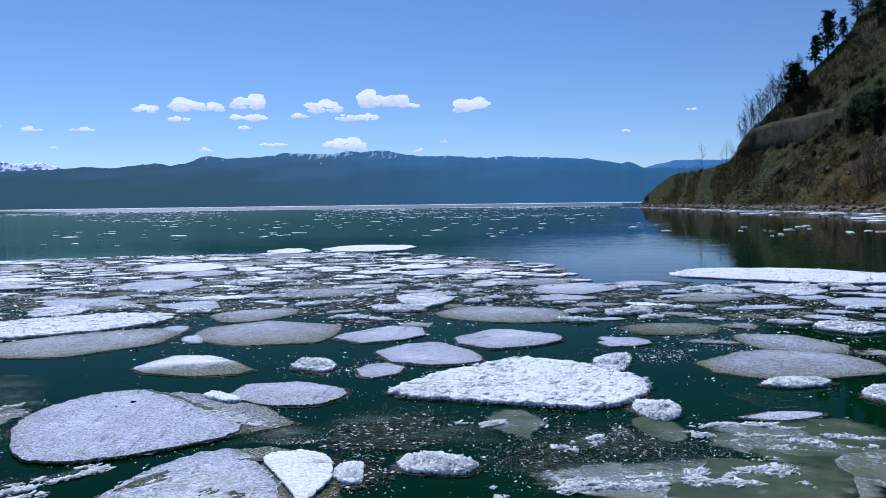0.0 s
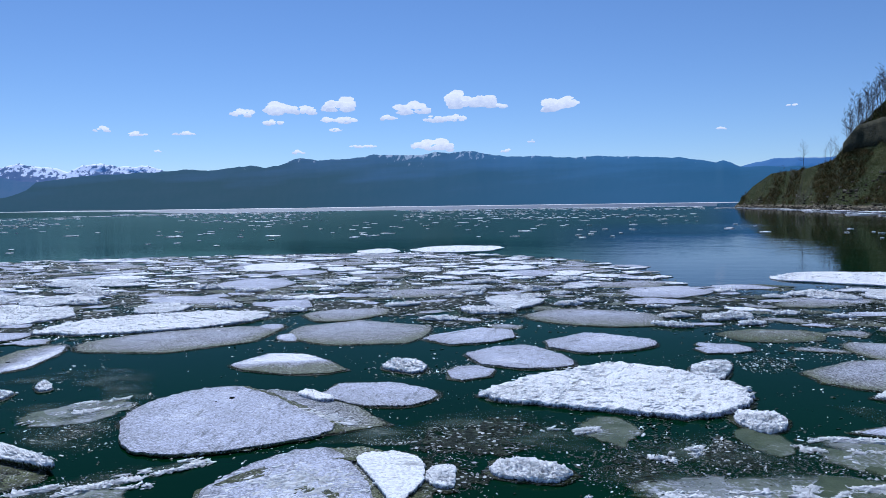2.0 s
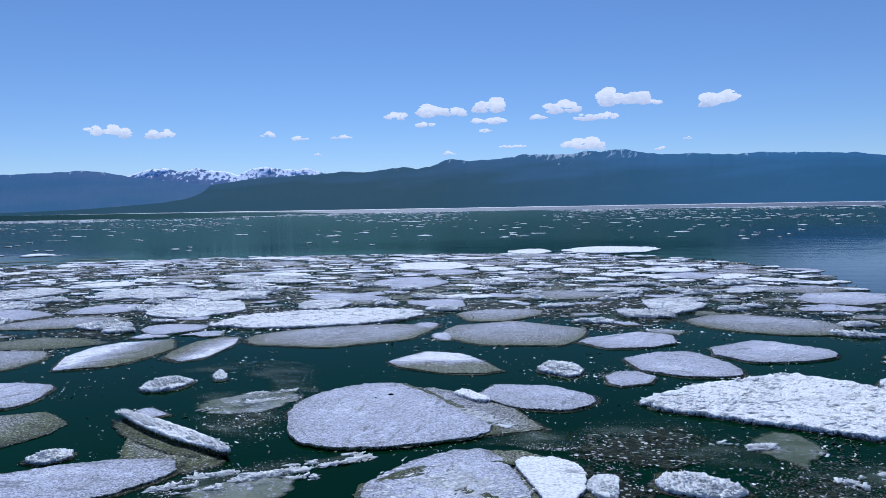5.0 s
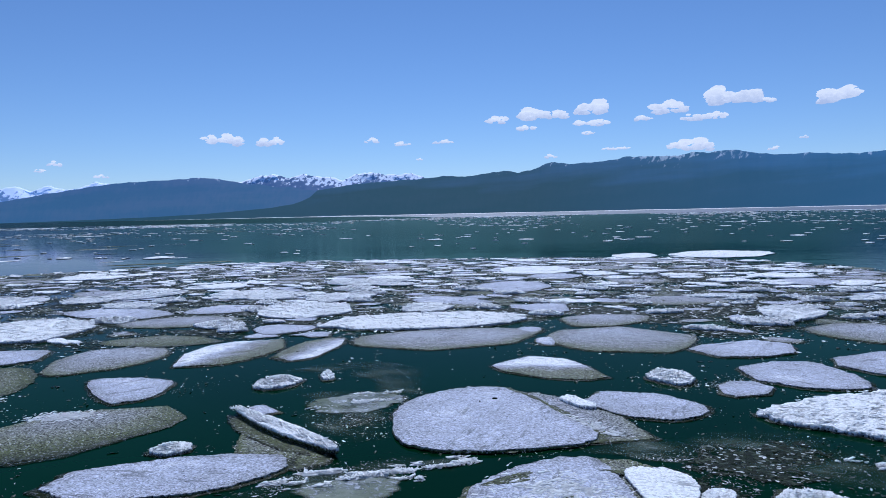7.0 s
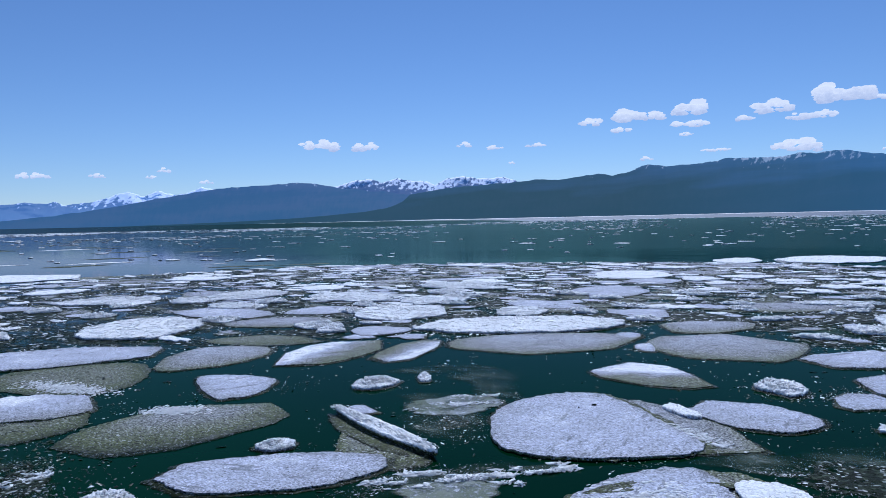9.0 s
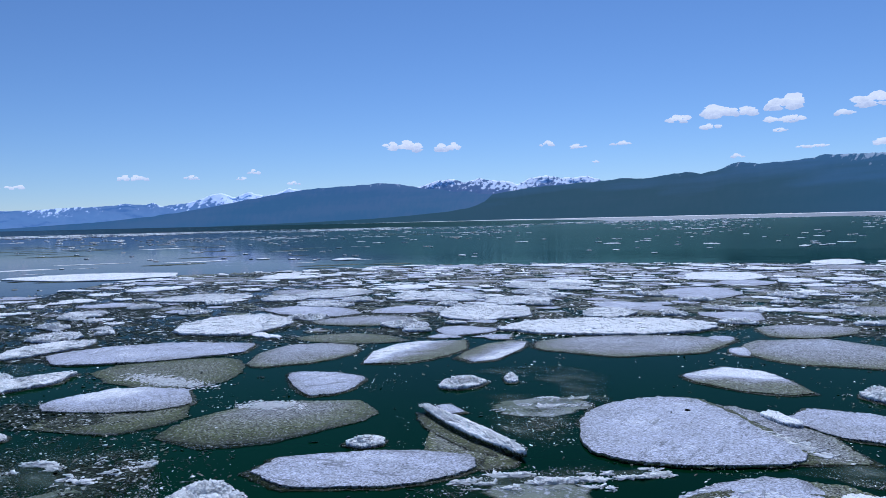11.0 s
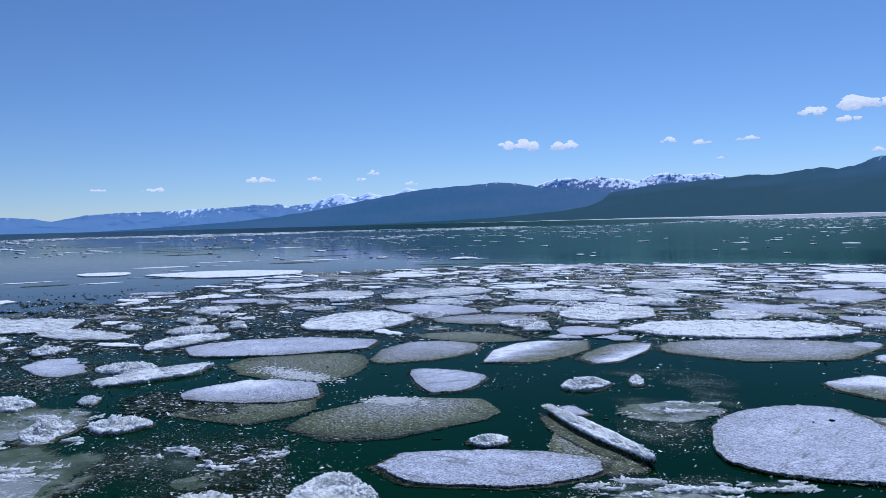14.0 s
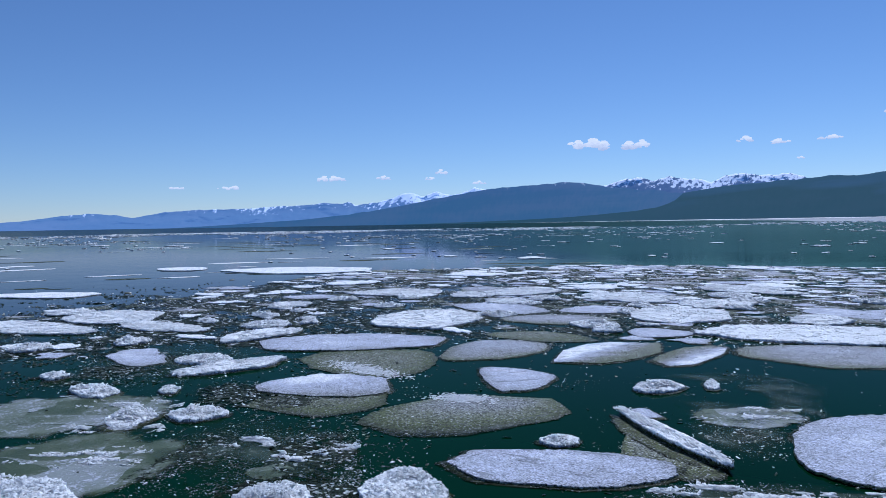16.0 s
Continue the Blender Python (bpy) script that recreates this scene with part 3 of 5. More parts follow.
def shard_mesh(name, places, sizes, turns, tilts, long, seed):
    """Thin broken plates of ice, laid at the places and tilted, in one mesh."""
    pick = np.random.RandomState(seed)
    count = len(places)
    corner = np.array([(-1, -1), (1, -1), (1, 1), (-1, 1)], float)[None] * (1 + pick.uniform(-0.45, 0.25, (count, 4, 2)))
    flat = np.zeros((count, 8, 3))
    flat[:, :4, :2] = flat[:, 4:, :2] = corner * np.stack([sizes * long, sizes], 1)[:, None]
    flat[:, 4:, :2] *= 0.9
    flat[:, :4, 2], flat[:, 4:, 2] = -0.12 * sizes[:, None], 0.12 * sizes[:, None]
    roll, dip = tilts * pick.normal(0, 1, count), tilts * pick.normal(0, 0.8, count)
    for angle, i, j in ((roll, 1, 2), (dip, 2, 0), (turns, 0, 1)):
        c, s = np.cos(angle)[:, None], np.sin(angle)[:, None]
        p, q = flat[:, :, i].copy(), flat[:, :, j].copy()
        flat[:, :, i], flat[:, :, j] = p * c - q * s, p * s + q * c
    verts = (flat + np.asarray(places)[:, None]).reshape(-1, 3)
    side = np.array([(3, 2, 1, 0), (4, 5, 6, 7), (0, 1, 5, 4), (1, 2, 6, 5), (2, 3, 7, 6), (3, 0, 4, 7)])
    return raw_mesh(name, verts, (np.arange(count)[:, None, None] * 8 + side[None]).reshape(-1, 4))


def raw_mesh(name, verts, faces):
    data = bpy.data.meshes.new(name)
    corners = faces.shape[1]
    data.vertices.add(len(verts))
    data.vertices.foreach_set("co", verts.astype(np.float32).ravel())
    data.loops.add(faces.size)
    data.loops.foreach_set("vertex_index", faces.astype(np.int32).ravel())
    data.polygons.add(len(faces))
    data.polygons.foreach_set("loop_start", np.arange(0, faces.size, corners, dtype=np.int32))
    data.update(calc_edges=True)
    return data


def part_of(name, data, material, parent, label=""):
    data.materials.append(material)
    ob = new(name, data)
    ob.parent = parent
    return tagged(ob, label) if label else ob


def crust(thing, rim, tall, seed):
    """Broken flakes frozen onto a snowy floe: combed flat on a large one, a heap of shards on a small one."""
    pick = np.random.RandomState(int(seed * 100) + 3)
    edge = np.array([(p.x, p.y) for p in rim])
    reach = np.abs(edge).max(0)
    small, far = max(reach) < 0.8, max(1.0, math.hypot(*thing.location.xy) / 9)
    count = int(min(1500, ((2000 if small else 480) * reach[0] * reach[1] * 4 + 90) / far ** 0.8))
    spot = edge[pick.randint(0, len(edge), count)] * (pick.random_sample(count) ** (0.6 if small else 0.45) * (0.97 if small else 1.0))[:, None]
    inside = 1 - (spot ** 2 / reach ** 2).sum(1).clip(0, 1)
    heap = np.array([0.5 + 0.9 * noise.noise(Vector((u * 5 + seed, v * 5, seed))) for u, v in spot]).clip(0, 1.2)
    lift = tall * 0.9 + (inside * pick.random_sample(count) * heap * min(0.11, 0.32 * min(reach)) if small else pick.uniform(-0.004, 0.004, count) + 0.02 * heap)
    sizes = np.exp(pick.normal(math.log(0.0085), 0.45, count)).clip(0.004, 0.03) * far ** 0.55
    along = pick.uniform(0, math.pi)
    turns = pick.uniform(0, math.tau, count) if small else along + pick.normal(0, 0.5, count)
    data = shard_mesh("crust", np.column_stack([spot, lift]), sizes, turns, np.full(count, 0.45 if small else 0.13 if far < 1.25 else 0.09), 1.6 if small else 2.6, int(seed * 10))
    tagged(part_of("ice_crust", data, shard_mat, thing, "jagged white flakes of ice"), kind="stuff")


def flake_patch(thing, x, y, a, b, turn, count, base, name="snow_streak", label="feathered streak of white snow"):
    """Flat flakes of snow frozen onto a floe, thinning out to all sides."""
    pick = np.random.RandomState(count)
    place = thing.matrix_world.inverted() @ pose(x, y, base, 0, 0, turn)
    spot = [place @ Vector((u, v, 0)) for u, v in pick.normal(0, 0.45, (count, 2)).clip(-1.2, 1.2) * (a, b)]
    sizes = np.exp(pick.normal(math.log(0.008), 0.45, count)).clip(0.003, 0.03)
    data = shard_mesh("flakes", np.array([tuple(p) for p in spot]), sizes, pick.normal(0.3, 0.5, count), np.full(count, 0.07), 2.6, count)
    return tagged(part_of(name, data, shard_mat, thing, label), kind="stuff")


def floe(look_name, x, y, a, b, turn, taper=0.0, square=1.0, bend=0.0, label="", high=1.0, lean=None, rim_width=0.05, wild=0.0):
    """A floe. lean: towards which side, in the world's x and y, it lies wetter; a single number means towards the eye."""
    thing = new("ice_floe")
    thing.matrix_world = pose(x, y, 0, 0, 0, turn)
    tagged(thing, label or LOOKS[look_name][4], "ice floe", "ice floes on the lake")
    bm = bmesh.new()
    rim, tall, seed = floe_mesh(bm, look_name, x, y, a, b, turn, taper, square, bend, high, lean, wild=wild)
    sharpen(part("ice_slab", bm, snow_mat if look_name == "snowy" else ice_mat, thing))
    if look_name == "snowy" and math.hypot(x, y) < 28:
        crust(thing, rim, tall, seed)
    if math.hypot(x, y) < 26 and look_name != "murky":
        edge = [p * (1 + rim_width * (1 + 0.8 * noise.noise(p * 3 + Vector((seed, 0, 0)))) / max(min(a, b), 0.2)) for p in rim]
        part("waterline_rim", fill_slab(bmesh.new(), edge, 0.008, 0.003, seed + 3, 3, 0.76, 0.2, depth=0.06), ice_mat, thing, "wet olive ice rim at the waterline")
    placed.append((x, y, max(a, b)))
    return thing


def patch_on(thing, name, look_name, x, y, a, b, turn, taper, square, bend, base, high=1.0, label="", wild=0.0):
    """A raised layer of snow or ice on a floe."""
    place = thing.matrix_world.inverted() @ pose(x, y, 0, 0, 0, turn)
    wet_mid, wet_rim, height, jag, text = LOOKS[look_name]
    rim = outline(a, b, taper, square, bend, 120, jag * 1.3, (x * 3 + y) % 50, wild, 0)
    bm = fill_slab(bmesh.new(), rim, height * high, height * high * 0.2, x + y, 14, wet_mid, wet_rim, place=place, depth=0.0, base=base)
    return sharpen(part(name, bm, snow_mat if look_name == "snowy" else ice_mat, thing, label))


egg = floe("grey", -3.28, 8.54, 1.63, 1.31, 167, 0.34, 1.33, -0.24, label="large egg-shaped pale ice floe with a grey melting strip")
low = floe("murky", -1.94, 6.36, 0.99, 1.08, 206, -0.19, 1.02, -0.17, label="broad granular ice floe, white in the middle, olive at the sides")
floe("pale", -2.07, 9.66, 0.78, 0.56, 333, 0.09, 0.88, 0.03)
floe("capped", -3.75, 11.38, 1.03, 0.64, 328, -0.39, 1.06, 0.17, lean=0.26)
floe("snowy", 0.90, 9.94, 1.66, 1.34, 189, -0.40, 1.25, 0.20)
floe("snowy", 2.48, 11.27, 0.64, 0.27, 70, -0.02, 0.85, -0.14)
floe("pale", -0.37, 12.13, 0.75, 0.92, 20, 0.38, 0.72, 0.04)
floe("pale", 0.99, 13.38, 0.97, 0.84, 223, -0.16, 0.81, -0.03)
floe("pale", -1.16, 13.97, 0.69, 0.95, 325, -0.17, 0.85, -0.00)
floe("grey", -3.37, 14.46, 1.37, 1.57, 207, 0.04, 1.17, -0.11)
floe("grey", -6.49, 13.42, 1.12, 1.86, 309, -0.08, 0.94, -0.23)
floe("snowy", -7.95, 15.39, 1.22, 2.30, 122, -0.02, 1.04, -0.10)
floe("snowy", -11.85, 16.35, 1.26, 1.60, 219, 0.08, 0.98, -0.11)
floe("pale", -10.28, 13.41, 0.64, 0.65, 39, -0.34, 0.90, 0.01)
floe("capped", -9.52, 10.87, 1.50, 0.80, 96, 0.03, 1.18, -0.08, lean=(0.26, 0.05))
floe("capped", -8.36, 11.61, 0.41, 1.12, 193, -0.01, 0.65, -0.03, lean=(-0.26, -0.05))
floe("grey", -11.15, 9.47, 1.23, 0.82, 284, -0.30, 0.85, 0.00)
floe("pale", -13.81, 8.00, 1.15, 1.95, 141, -0.01, 1.04, 0.20)
streaked = floe("murky", -11.79, 7.41, 1.24, 1.24, 93, -0.62, 0.94, 0.09, lean=0.05)
floe("pale", -10.48, 5.66, 0.74, 0.98, 128, -0.18, 0.77, 0.01, lean=0.2)
floe("murky", -9.63, 5.05, 1.01, 0.71, 61, 0.18, 1.14, 0.23)
sunken = floe("murky", -7.79, 6.13, 1.43, 0.94, 255, 0.06, 1.15, 0.04, lean=0.38)
floe("pale", -5.60, 5.49, 1.12, 0.59, 41, -0.19, 1.12, 0.10)
floe("pale", -8.94, 8.09, 0.54, 0.79, 238, 0.66, 0.80, -0.10)
floe("snowy", -15.62, 11.39, 1.87, 1.31, 131, -0.06, 1.03, -0.04)
floe("snowy", -22.05, 5.69, 1.69, 1.25, 180, -0.01, 1.26, -0.03)
floe("snowy", -19.12, 5.91, 0.58, 1.58, 286, -0.17, 0.97, 0.10)
floe("snowy", -21.06, 3.58, 2.04, 0.77, 23, -0.29, 0.87, 0.05)
floe("snowy", -16.01, 7.06, 1.11, 0.56, 112, 0.25, 1.04, -0.06)
floe("snowy", -12.89, 5.17, 1.01, 0.44, 273, -0.06, 1.03, -0.04)
floe("snowy", -13.78, 5.04, 0.54, 0.42, 23, -0.08, 1.01, -0.04)
floe("snowy", -12.39, 2.87, 0.27, 0.55, 97, 0.08, 0.83, -0.00)
floe("snowy", -10.03, 3.54, 0.38, 0.32, 5, 0.11, 0.79, -0.05)
floe("snowy", -11.71, 3.74, 0.27, 0.15, 162, 0.19, 1.34, -0.01)
floe("snowy", -6.08, 3.96, 0.56, 0.37, 147, -0.36, 0.99, -0.17)
floe("snowy", -6.62, 2.92, 0.32, 0.39, 246, -0.23, 0.90, -0.03)
floe("snowy", -8.26, 1.18, 0.79, 0.38, 15, 0.51, 1.28, -0.01)
floe("snowy", -7.14, 9.03, 0.38, 0.29, 85, 0.11, 0.78, 0.02)
floe("snowy", -6.73, 9.74, 0.31, 0.10, 304, 0.52, 1.21, 0.07)
floe("pale", -6.37, 7.73, 0.23, 0.15, 150, -0.22, 0.56, -0.08)
floe("snowy", -6.21, 6.07, 0.20, 0.19, 256, -0.06, 0.83, -0.05)
floe("pale", -16.19, 14.29, 1.67, 0.94, 174, 0.08, 0.97, -0.03)
floe("pale", -14.05, 15.81, 0.87, 1.00, 347, -0.23, 0.99, 0.08)
floe("snowy", -8.97, 17.51, 0.98, 0.66, 292, 0.08, 1.16, -0.03)
floe("pale", -8.73, 23.41, 1.75, 1.20, 295, -0.01, 1.05, 0.05)
floe("snowy", -0.55, 19.04, 0.75, 1.20, 3, 0.13, 1.03, 0.01)
floe("pale", 3.57, 21.22, 1.49, 1.15, 68, -0.00, 1.00, -0.05)
floe("grey", 1.25, 16.48, 1.16, 1.51, 63, -0.08, 0.98, -0.01)
floe("snowy", 10.81, 24.24, 2.35, 3.88, 67, -0.02, 1.03, -0.03)
floe("grey", 4.90, 11.01, 1.33, 1.02, 7, 0.19, 0.98, -0.02)
floe("grey", 5.75, 12.64, 0.75, 1.06, 205, -0.08, 1.05, 0.16)
floe("murky", 4.18, 14.28, 0.78, 0.98, 105, -0.07, 0.96, 0.06)
floe("snowy", 9.01, 20.17, 1.17, 0.88, 78, -0.03, 1.10, 0.03)
floe("pale", 9.63, 17.69, 0.80, 0.96, 310, 0.31, 1.07, 0.09)
floe("snowy", 7.46, 14.06, 0.53, 0.61, 24, -0.01, 0.86, 0.00)
floe("snowy", 5.41, 9.29, 0.24, 0.46, 135, -0.18, 0.84, -0.05)
floe("snowy", 4.54, 9.85, 0.46, 0.23, 9, 0.05, 1.21, -0.03)
floe("snowy", 2.41, 8.61, 0.42, 0.25, 82, 0.43, 0.82, -0.08)
floe("snowy", -0.09, 6.89, 0.39, 0.25, 155, 0.28, 0.82, -0.02)
floe("snowy", -0.89, 6.68, 0.13, 0.25, 185, -0.46, 0.59, -0.07)
floe("pale", -0.95, 10.95, 0.35, 0.48, 359, -0.30, 1.04, 0.12)
floe("snowy", -2.01, 11.28, 0.33, 0.46, 21, 0.39, 1.21, -0.01)
floe("pale", 3.74, 8.35, 0.17, 0.44, 278, -0.28, 1.08, 0.03)
floe("snowy", -10.14, 30.11, 2.10, 1.43, 119, 0.05, 0.89, -0.11)
floe("pale", -8.65, 27.43, 1.04, 1.30, 204, -0.13, 1.22, -0.02)
floe("pale", -0.11, 26.97, 1.28, 0.96, 273, -0.16, 1.10, 0.04)
floe("snowy", -4.24, 42.32, 3.21, 2.50, 251, 0.12, 0.92, -0.03)
floe("snowy", -8.22, 40.38, 2.19, 1.19, 280, -0.04, 1.08, 0.06)
floe("grey", -3.29, 21.03, 1.37, 1.12, 194, 0.12, 1.03, -0.10)
floe("grey", -4.26, 16.77, 0.84, 1.08, 141, -0.22, 0.92, 0.12)
floe("snowy", -37.25, 19.14, 2.66, 4.44, 124, -0.01, 1.04, -0.03)
floe("snowy", -44.00, 15.19, 1.35, 1.95, 86, -0.12, 0.97, -0.01)
floe("snowy", -31.03, 5.71, 2.06, 1.01, 223, -0.10, 0.93, -0.03)
floe("pale", -23.18, 12.24, 0.73, 0.93, 137, -0.11, 0.93, -0.08)
floe("snowy", -19.31, 18.02, 1.41, 1.13, 277, -0.11, 0.74, 0.07)
floe("snowy", -14.52, 23.66, 1.46, 1.25, 2, 0.20, 1.03, 0.05)
floe("snowy", -12.02, 13.38, 0.46, 0.61, 81, -0.21, 0.71, -0.01)
floe("grey", -13.38, 13.61, 0.90, 1.37, 131, 0.06, 1.03, 0.07)
floe("murky", -11.78, 11.39, 0.71, 1.24, 289, 0.26, 1.28, 0.02)
floe("pale", -4.62, 13.71, 0.18, 0.39, 24, 0.48, 0.77, 0.00)
floe("pale", -5.32, 14.93, 0.37, 0.23, 291, -0.33, 1.16, -0.02)
patch_on(egg, "melt_crack", "crack", -3.55, 8.56, 1.36, 0.94, 305, 0.34, 0.71, 0.22, 0.014, 0.6, "dark wet melt crack")
patch_on(egg, "snow_layer", "pale", -3.65, 8.49, 1.37, 0.95, 305, 0.34, 0.71, 0.22, 0.02, 0.6, "pale dry snow layer with a dark melt crack along it")
patch_on(egg, "ice_block", "snowy", -2.80, 9.39, 0.32, 0.11, 319, -0.22, 0.63, 0.05, 0.0, 0.9, "small white block of ice frozen on")
patch_on(low, "snow_layer", "pale", -2.06, 6.34, 1.01, 0.68, 107, -0.21, 1.09, -0.27, 0.01, 0.8, "white granular snow layer")
patch_on(low, "ice_block", "snowy", -1.33, 6.64, 0.65, 0.24, 107, 0.66, 0.88, 0.18, 0.015, 0.5, "white block of snowy ice frozen on")
for x, y, a, b, turn in ((-2.62, 6.5, 0.34, 0.09, 62), (-1.55, 7.08, 0.3, 0.06, 15), (-1.72, 6.1, 0.16, 0.05, 120), (-2.0, 6.2, 0.12, 0.07, 30)):
    patch_on(low, "melt_patch", "crack", x, y, a, b, turn, 0.2, 0.9, 0.1, 0.036, 0.4, "dark olive melt patch", 0.7)
flake_patch(streaked, -11.09, 6.72, 0.95, 0.3, 4, 1500, 0.012)
flake_patch(sunken, -8.5, 6.6, 0.42, 0.24, 30, 800, 0.013)
flake_patch(egg, -2.55, 8.55, 0.7, 0.14, 150, 500, 0.024, "frost", "thin white frost along the melting strip")
flake_patch(low, -2.1, 6.3, 0.6, 0.5, 20, 1300, 0.038, "frost", "patch of bright frost")
floe("snowy", -10.42, 2.83, 0.51, 0.32, 338, 0.04, 1.40, -0.01, high=0.5, rim_width=0.12, label="white lump of rough ice half sunk in slush")
floe("murky", -5.20, 6.56, 0.81, 0.39, 147, -0.19, 0.84, -0.19)


def slush_patch(x, y, a, b, turn, taper, square, bend, material=None, wild=0.3):
    """Sunken ice and slush lying flat at the surface."""
    bm = fill_slab(bmesh.new(), outline(a * 1.15, b * 1.15, taper, square, bend, 90, 0.12, x, wild), 0.006, 0.002, y, 16, 0.0, 1.0, depth=0.0)
    ob = mesh_object("slush", bm, material or slush_mat)
    ob.matrix_world = pose(x, y, 0.004, 0, 0, turn)
    return tagged(ob, "olive grey slush and sunken ice at the water surface", "slush", kind="stuff")


slush_patch(0.26, 8.03, 0.81, 0.56, 178, 0.04, 1.20, -0.02, thin_slush_mat)
slush_patch(-5.50, 8.42, 0.65, 0.36, 246, 0.06, 1.00, 0.01, thin_slush_mat)
slush_patch(3.82, 9.04, 0.55, 0.40, 328, 0.23, 1.37, 0.14, thin_slush_mat)
slush_patch(-7.53, 3.49, 0.55, 0.80, 265, -0.01, 1.24, 0.07, thin_slush_mat)
slush_patch(-5.42, 9.44, 0.84, 0.37, 120, 0.04, 0.80, 0.21, thin_slush_mat)
slush_patch(-0.69, 8.22, 0.60, 0.81, 342, 0.35, 1.26, -0.36, thin_slush_mat)
slush_patch(-5.77, 8.58, 0.76, 0.53, 188, -0.05, 1.38, -0.22, thin_slush_mat)
slush_patch(1.39, 7.15, 1.17, 0.79, 199, -0.16, 0.96, 0.13, thin_slush_mat)
slush_patch(-1.72, 7.84, 0.61, 0.35, 15, 0.15, 1.21, -0.04, thin_slush_mat)
slush_patch(-8.07, 3.49, 1.35, 0.88, 168, 0.12, 0.73, -0.03, thin_slush_mat)
slush_patch(-14.13, 4.62, 2.02, 1.42, 165, 0.13, 1.32, -0.00, thin_slush_mat)
slush_patch(-5.05, 7.71, 0.76, 0.46, 132, 0.35, 0.55, -0.03, thin_slush_mat)
slush_patch(-6.84, 3.76, 0.75, 0.23, 328, -0.03, 0.55, 0.10, thin_slush_mat)
slush_patch(-4.14, 5.96, 0.84, 0.28, 57, 0.26, 0.87, 0.08, thin_slush_mat)
slush_patch(3.51, 7.38, 1.11, 1.14, 0, 0.1, 1.0, 0.05, sunken_mat, 0.4)
slush_patch(2.12, 6.35, 1.47, 0.57, 0, 0.1, 1.0, 0.05, sunken_mat, 0.4)
slush_patch(0.73, 8.22, 0.32, 0.56, 0, 0.1, 1.0, 0.05, sunken_mat, 0.4)
slush_patch(2.22, 7.93, 0.23, 0.40, 0, 0.1, 1.0, 0.05, sunken_mat, 0.4)
slush_patch(-8.90, 1.72, 1.06, 1.41, 49, 0.1, 1.0, 0.05, sunken_mat, 0.4)
slush_patch(-11.44, 2.22, 1.28, 1.27, 48, 0.1, 1.0, 0.05, sunken_mat, 0.4)
slush_patch(-7.35, 3.27, 0.24, 0.24, 45, 0.1, 1.0, 0.05, sunken_mat, 0.4)
slush_patch(-5.45, 8.55, 0.72, 0.54, 44, 0.1, 1.0, 0.05, sunken_mat, 0.4)
slush_patch(-6.07, 10.38, 0.57, 0.69, 43, 0.1, 1.0, 0.05, thin_slush_mat, 0.4)
slush_patch(-6.99, 10.40, 0.83, 0.33, 43, 0.1, 1.0, 0.05, thin_slush_mat, 0.4)
slush_patch(-3.85, 5.78, 0.45, 0.30, 28, 0.1, 1.0, 0.05, sunken_mat, 0.4)
slush_patch(0.91, 7.07, 0.44, 0.52, 0, 0.1, 1.0, 0.05, fine_raft_mat, 0.5)
slush_patch(1.80, 7.40, 0.49, 0.57, 0, 0.1, 1.0, 0.05, fine_raft_mat, 0.5)
slush_patch(-8.35, 2.82, 0.41, 1.12, 45, 0.1, 1.0, 0.05, fine_raft_mat, 0.5)
slush_patch(-7.68, 4.00, 0.66, 1.07, 45, 0.1, 1.0, 0.05, fine_raft_mat, 0.5)
slush_patch(-6.85, 3.17, 1.00, 0.37, 46, 0.1, 1.0, 0.05, fine_raft_mat, 0.5)
slush_patch(-13.82, 3.67, 0.87, 1.60, 43, 0.1, 1.0, 0.05, fine_raft_mat, 0.5)
slush_patch(-5.05, 7.75, 0.33, 0.29, 45, 0.1, 1.0, 0.05, fine_raft_mat, 0.5)
slush_patch(-4.93, 8.82, 0.18, 0.28, 44, 0.1, 1.0, 0.05, fine_raft_mat, 0.5)
slush_patch(-1.27, 6.82, 0.76, 0.60, 9, 0.1, 1.0, 0.05, fine_raft_mat, 0.5)
slush_patch(-0.62, 7.88, 0.79, 0.87, 23, 0.1, 1.0, 0.05, fine_raft_mat, 0.5)
slush_patch(-10.43, 4.85, 1.28, 1.03, 34, 0.1, 1.0, 0.05, fine_raft_mat, 0.5)


def tilted_shard():
    """A long thin slab of ice standing on edge out of the water."""
    thing = new("ice_shard")
    thing.matrix_world = pose(-5.56, 7.02, 0.0, 0, 0, -24)
    tagged(thing, "long white ice shard tilted on its edge in the water", "ice shard")
    rim = outline(1.2, 0.12, 0.25, 1.1, 0.02, 120, 0.09, 4.0)
    tilt = Matrix.Translation((0, 0.02, 0.06)) @ Matrix.Rotation(radians(3), 4, "X")
    part("ice_slab", fill_slab(bmesh.new(), rim, 0.035, 0.016, 5, 12, -0.2, 0.1, depth=0.06, place=tilt), snow_mat, thing)
    pick = np.random.RandomState(8)
    spot = [tilt @ Vector((u, v, 0.035)) for u, v in np.column_stack([pick.uniform(-1.1, 1.1, 520), pick.normal(0, 0.035, 520).clip(-0.075, 0.075)])]
    data = shard_mesh("splinters", np.array([tuple(p) for p in spot]), pick.uniform(0.004, 0.011, 520), pick.normal(0, 0.12, 520), np.full(520, 0.25), 6.0, 8)
    tagged(part_of("splintered_edge", data, shard_mat, thing, "long white splinters of ice"), kind="stuff")
    foot = outline(1.05, 0.26, 0.2, 1.1, 0.02, 90, 0.1, 7.0)
    part("sunken_foot", fill_slab(bmesh.new(), [p - Vector((0, 0.1, 0)) for p in foot], 0.012, 0.005, 6, 6, 0.75, 0.2), ice_mat, thing, "olive wet ice under the shard")


tilted_shard()



